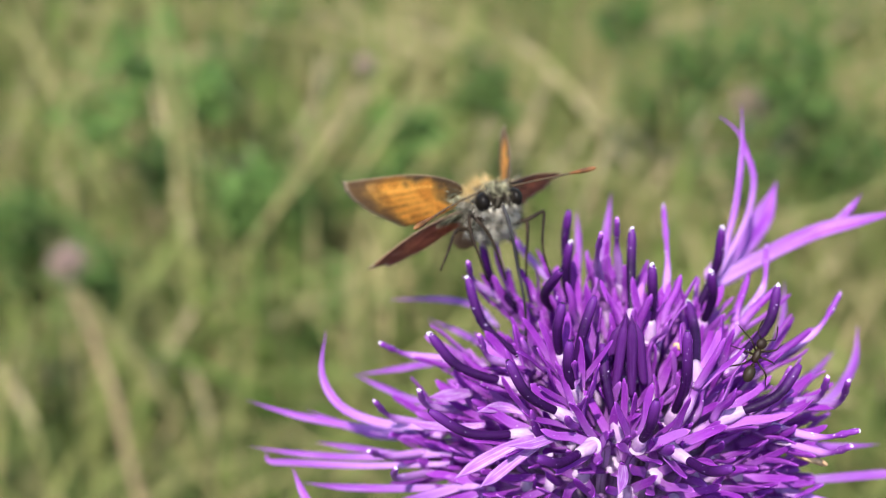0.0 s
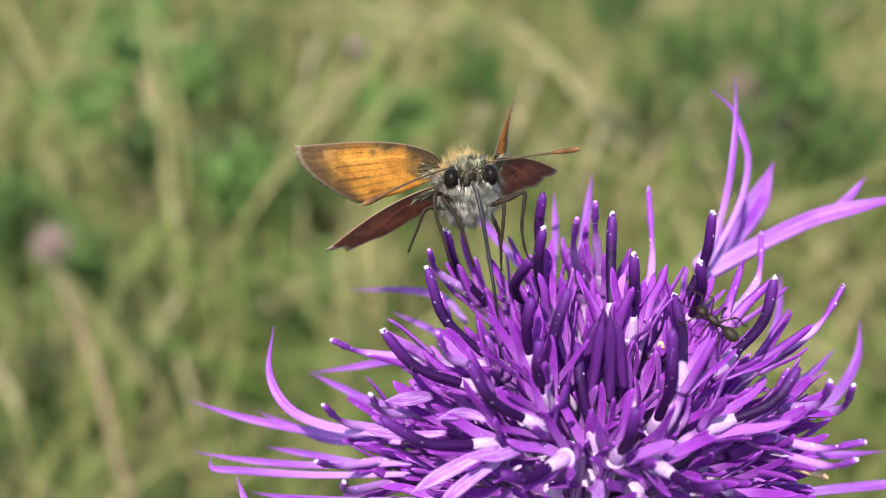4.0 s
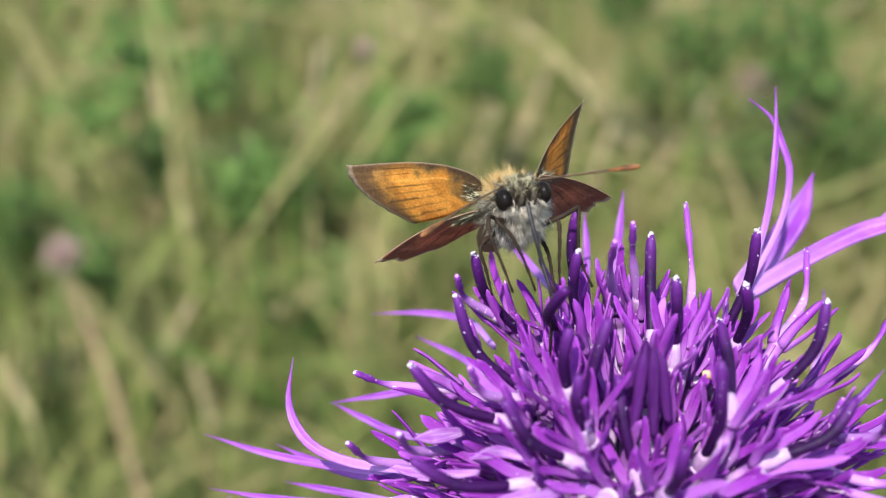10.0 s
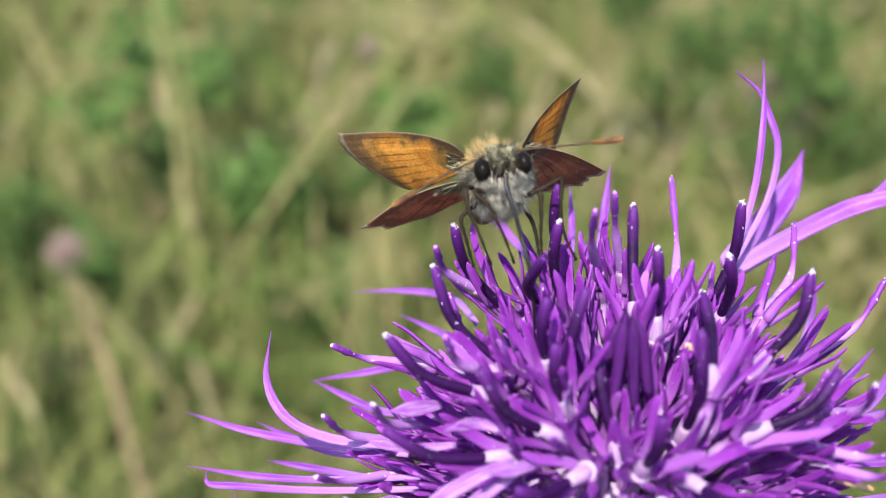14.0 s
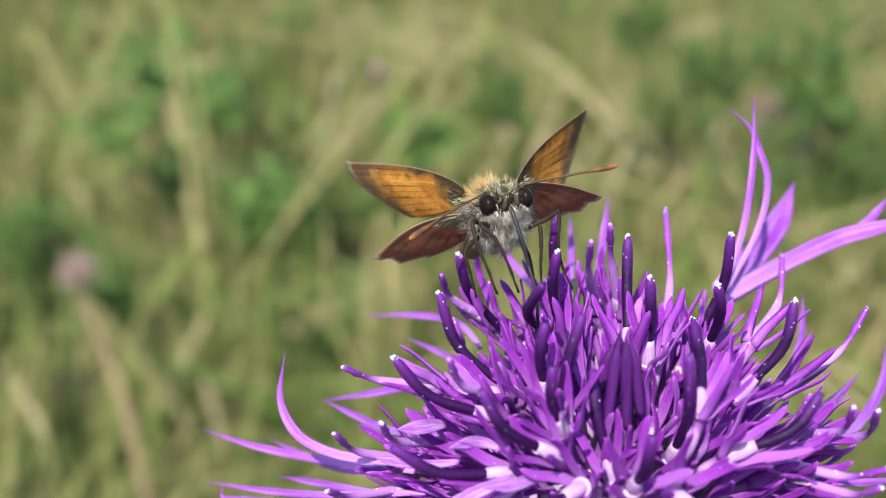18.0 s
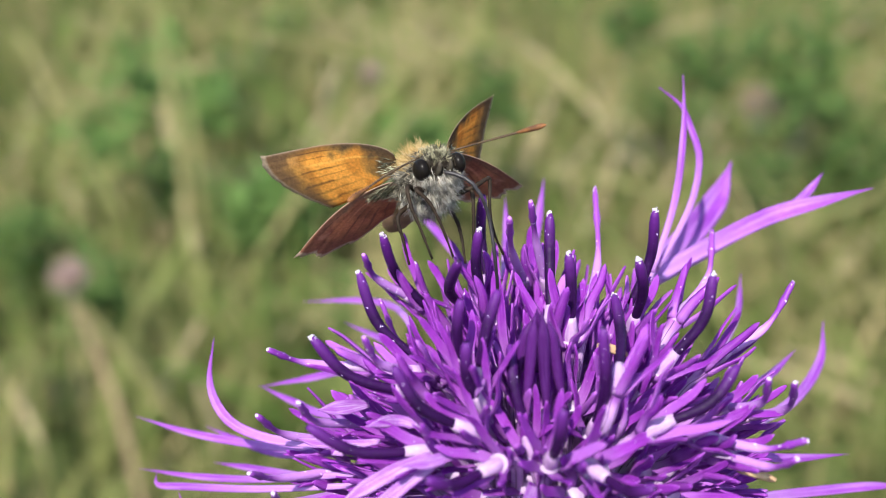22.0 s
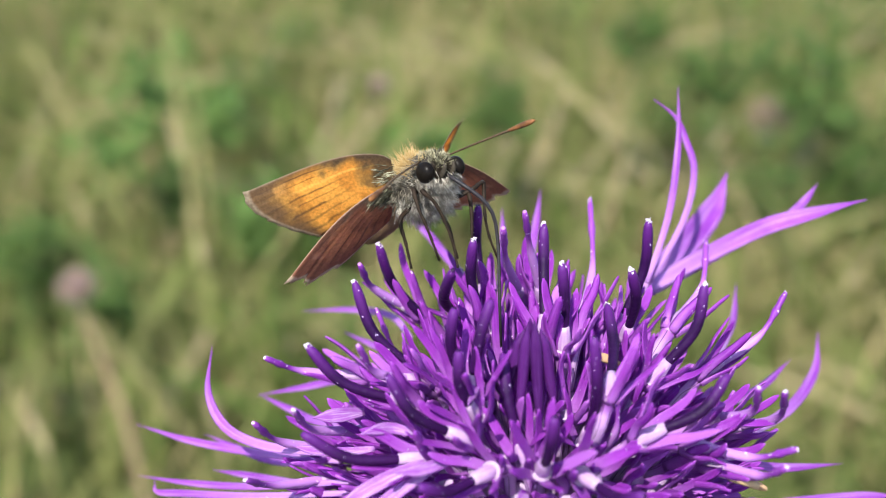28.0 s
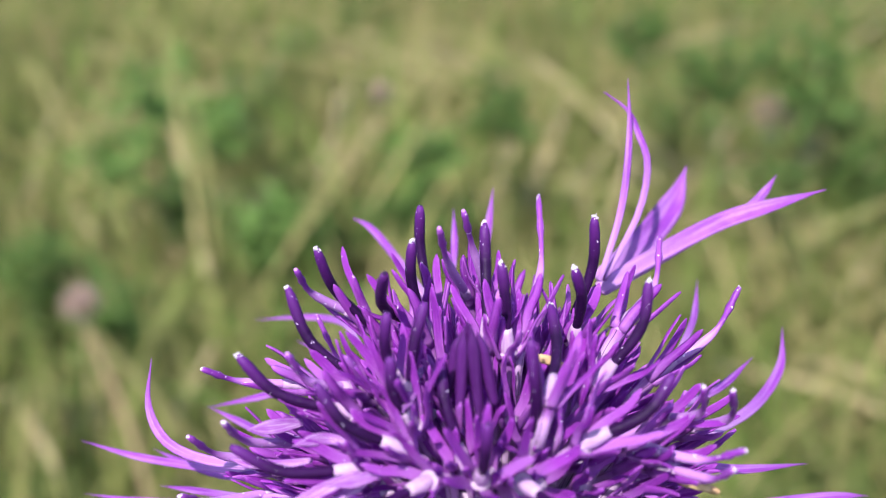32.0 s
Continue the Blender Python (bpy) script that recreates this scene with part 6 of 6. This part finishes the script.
    walk(antenna_one, [
    (0, pose(0.0011, -0.0022, 0.0015, 90.0, -1.7, -42.3)),
    (0.5, pose(0.0011, -0.0022, 0.0015, 90.0, -1.5, -43.7)),
    (1, pose(0.0011, -0.0022, 0.0015, 90.0, -0.2, -46.1)),
    (1.5, pose(0.0011, -0.0022, 0.0015, 90.0, -4.3, -45.0)),
    (2, pose(0.0011, -0.0022, 0.0015, 90.0, -3.0, -42.1)),
    (2.5, pose(0.0011, -0.0022, 0.0015, 90.0, -1.9, -40.5)),
    (4.5, pose(0.0011, -0.0022, 0.0015, 90.0, -1.2, -32.1)),
    (5, pose(0.0011, -0.0022, 0.0015, 90.0, -1.7, -32.1)),
    (5.5, pose(0.0011, -0.0022, 0.0015, 90.0, -2.3, -41.6)),
    (6, pose(0.0011, -0.0022, 0.0015, 90.0, -2.7, -42.8)),
    (6.5, pose(0.0011, -0.0022, 0.0015, 90.0, -1.3, -40.6)),
    (7, pose(0.0011, -0.0022, 0.0015, 90.0, 0.6, -38.0)),
    (7.5, pose(0.0011, -0.0022, 0.0015, 90.0, -0.4, -36.9)),
    (8, pose(0.0011, -0.0022, 0.0015, 90.0, 0.7, -34.1)),
    (8.5, pose(0.0011, -0.0022, 0.0015, 90.0, 2.4, -33.4)),
    (9, pose(0.0011, -0.0022, 0.0015, 90.0, 3.1, -35.1)),
    (9.5, pose(0.0011, -0.0022, 0.0015, 90.0, 4.7, -37.8)),
    (10, pose(0.0011, -0.0022, 0.0015, 90.0, 4.5, -40.8)),
    (10.5, pose(0.0011, -0.0022, 0.0015, 90.0, 3.4, -34.8)),
    (11, pose(0.0011, -0.0022, 0.0015, 90.0, 3.1, -35.7)),
    (11.5, pose(0.0011, -0.0022, 0.0015, 90.0, 3.6, -38.7)),
    (12, pose(0.0011, -0.0022, 0.0015, 90.0, 5.1, -38.0)),
    (12.5, pose(0.0011, -0.0022, 0.0015, 90.0, 6.1, -35.5)),
    (13, pose(0.0011, -0.0022, 0.0015, 90.0, 5.9, -36.2)),
    (13.5, pose(0.0011, -0.0022, 0.0015, 90.0, 5.8, -34.4)),
    (14, pose(0.0011, -0.0022, 0.0015, 90.0, 6.0, -31.9)),
    (14.5, pose(0.0011, -0.0022, 0.0015, 90.0, 5.4, -34.7)),
    (16.5, pose(0.0011, -0.0022, 0.0015, 90.0, 4.0, -37.3)),
    (17, pose(0.0011, -0.0022, 0.0015, 90.0, 1.7, -35.4)),
    (17.5, pose(0.0011, -0.0022, 0.0015, 90.0, 1.8, -35.2)),
    (18, pose(0.0011, -0.0022, 0.0015, 90.0, 1.5, -39.8)),
    (18.5, pose(0.0011, -0.0022, 0.0015, 90.0, -3.6, -49.2)),
    (19, pose(0.0011, -0.0022, 0.0015, 90.0, -3.5, -53.1)),
    (19.5, pose(0.0011, -0.0022, 0.0015, 90.0, -3.0, -55.3)),
    (20, pose(0.0011, -0.0022, 0.0015, 90.0, -2.1, -52.9)),
    (20.5, pose(0.0011, -0.0022, 0.0015, 90.0, -3.1, -50.6)),
    (21, pose(0.0011, -0.0022, 0.0015, 90.0, -2.0, -50.2)),
    (21.5, pose(0.0011, -0.0022, 0.0015, 90.0, -1.8, -48.5)),
    (22, pose(0.0011, -0.0022, 0.0015, 90.0, -0.0, -49.1)),
    (22.5, pose(0.0011, -0.0022, 0.0015, 90.0, -0.8, -47.4)),
    (23, pose(0.0011, -0.0022, 0.0015, 90.0, -1.8, -49.5)),
    (23.5, pose(0.0011, -0.0022, 0.0015, 90.0, -0.9, -44.5)),
    (24, pose(0.0011, -0.0022, 0.0015, 90.0, -0.1, -42.8)),
    (24.5, pose(0.0011, -0.0022, 0.0015, 90.0, -0.1, -43.0)),
    (26.5, pose(0.0011, -0.0022, 0.0015, 90.0, -4.0, -64.3)),
    (27, pose(0.0011, -0.0022, 0.0015, 90.0, -2.8, -67.5)),
    (27.5, pose(0.0011, -0.0022, 0.0015, 90.0, -2.9, -69.0)),
    (28, pose(0.0011, -0.0022, 0.0015, 90.0, -2.7, -69.9)),
    (28.5, pose(0.0011, -0.0022, 0.0015, 90.0, -3.5, -69.2)),
    (29, pose(0.0011, -0.0022, 0.0015, 90.0, -2.8, -73.7)),
    (29.5, pose(0.0011, -0.0022, 0.0015, 90.0, 0.5, -68.9)),
    (30, pose(0.0011, -0.0022, 0.0015, 90.0, 2.5, -74.0)),
    (30.5, pose(0.0011, -0.0022, 0.0015, 90.0, 1.8, -78.0)),
    (31, pose(0.0011, -0.0022, 0.0015, 90.0, 1.5, -63.4)),
    (31.5, pose(0.0011, -0.0022, 0.0015, 90.0, -5.3, -41.2)),
    (32, pose(0.0011, -0.0022, 0.0015, 90.0, -5.3, -41.2)),
    ])
    walk(ant, [
    (0, pose(0.00827, -0.00487, 0.51581, 66.3, 22.5, -2.7)),
    (0.5, pose(0.00902, -0.00201, 0.51655, 67.5, 16.3, 6.4)),
    (1, pose(0.01057, -0.00015, 0.51608, 66.3, 8.3, 21.7)),
    (1.5, pose(0.01037, -0.00009, 0.51622, 26.0, 41.3, -63.6)),
    (2, pose(0.01266, 0.00077, 0.51466, 21.8, 43.2, -67.7)),
    (2.5, pose(0.01044, -0.00017, 0.51616, -18.4, 30.5, -107.6)),
    (4.5, pose(0.00603, -0.00315, 0.51750, 29.9, -31.0, 59.9)),
    (5, pose(0.00700, -0.00221, 0.51744, 60.0, -5.4, 25.9)),
    (5.5, pose(0.00650, -0.00234, 0.51759, 65.0, 4.8, 12.1)),
    (6, pose(0.00612, -0.00331, 0.51741, 43.5, -23.5, 45.8)),
    (6.5, pose(0.00561, -0.00223, 0.51684, -56.5, -28.7, 155.7)),
    (7, pose(0.00512, -0.00322, 0.51665, -56.6, -28.5, 156.0)),
    (7.5, pose(0.00649, 0.00024, 0.51436, -57.7, -29.4, 158.3)),
    (8, pose(0.00829, 0.00667, 0.50982, -63.9, -32.1, 170.6)),
    (9, pose(0.00663, 0.00594, 0.50786, -63.9, -32.1, 170.6)),
    (32, pose(0.00663, 0.00594, 0.50786, -63.9, -32.1, 170.6)),
    ])
    ends = [tongue_keys[0], *tongue_keys, (32.0, tongue_keys[-1][1])]
    for k, piece in enumerate(tongue):
        walk(piece, [(t, poses[k]) for t, poses in ends[1:]])


x = Vector((-6.8, -2.2, -2.2)).normalized()
y = Vector((0, 0, 1)).cross(x).normalized()
rest = Matrix((x, y, x.cross(y))).transposed().to_4x4()
rest.translation = Vector((-1.2, -1.9, 1.45)) * MM
antenna_two.matrix_local = rest
motions()
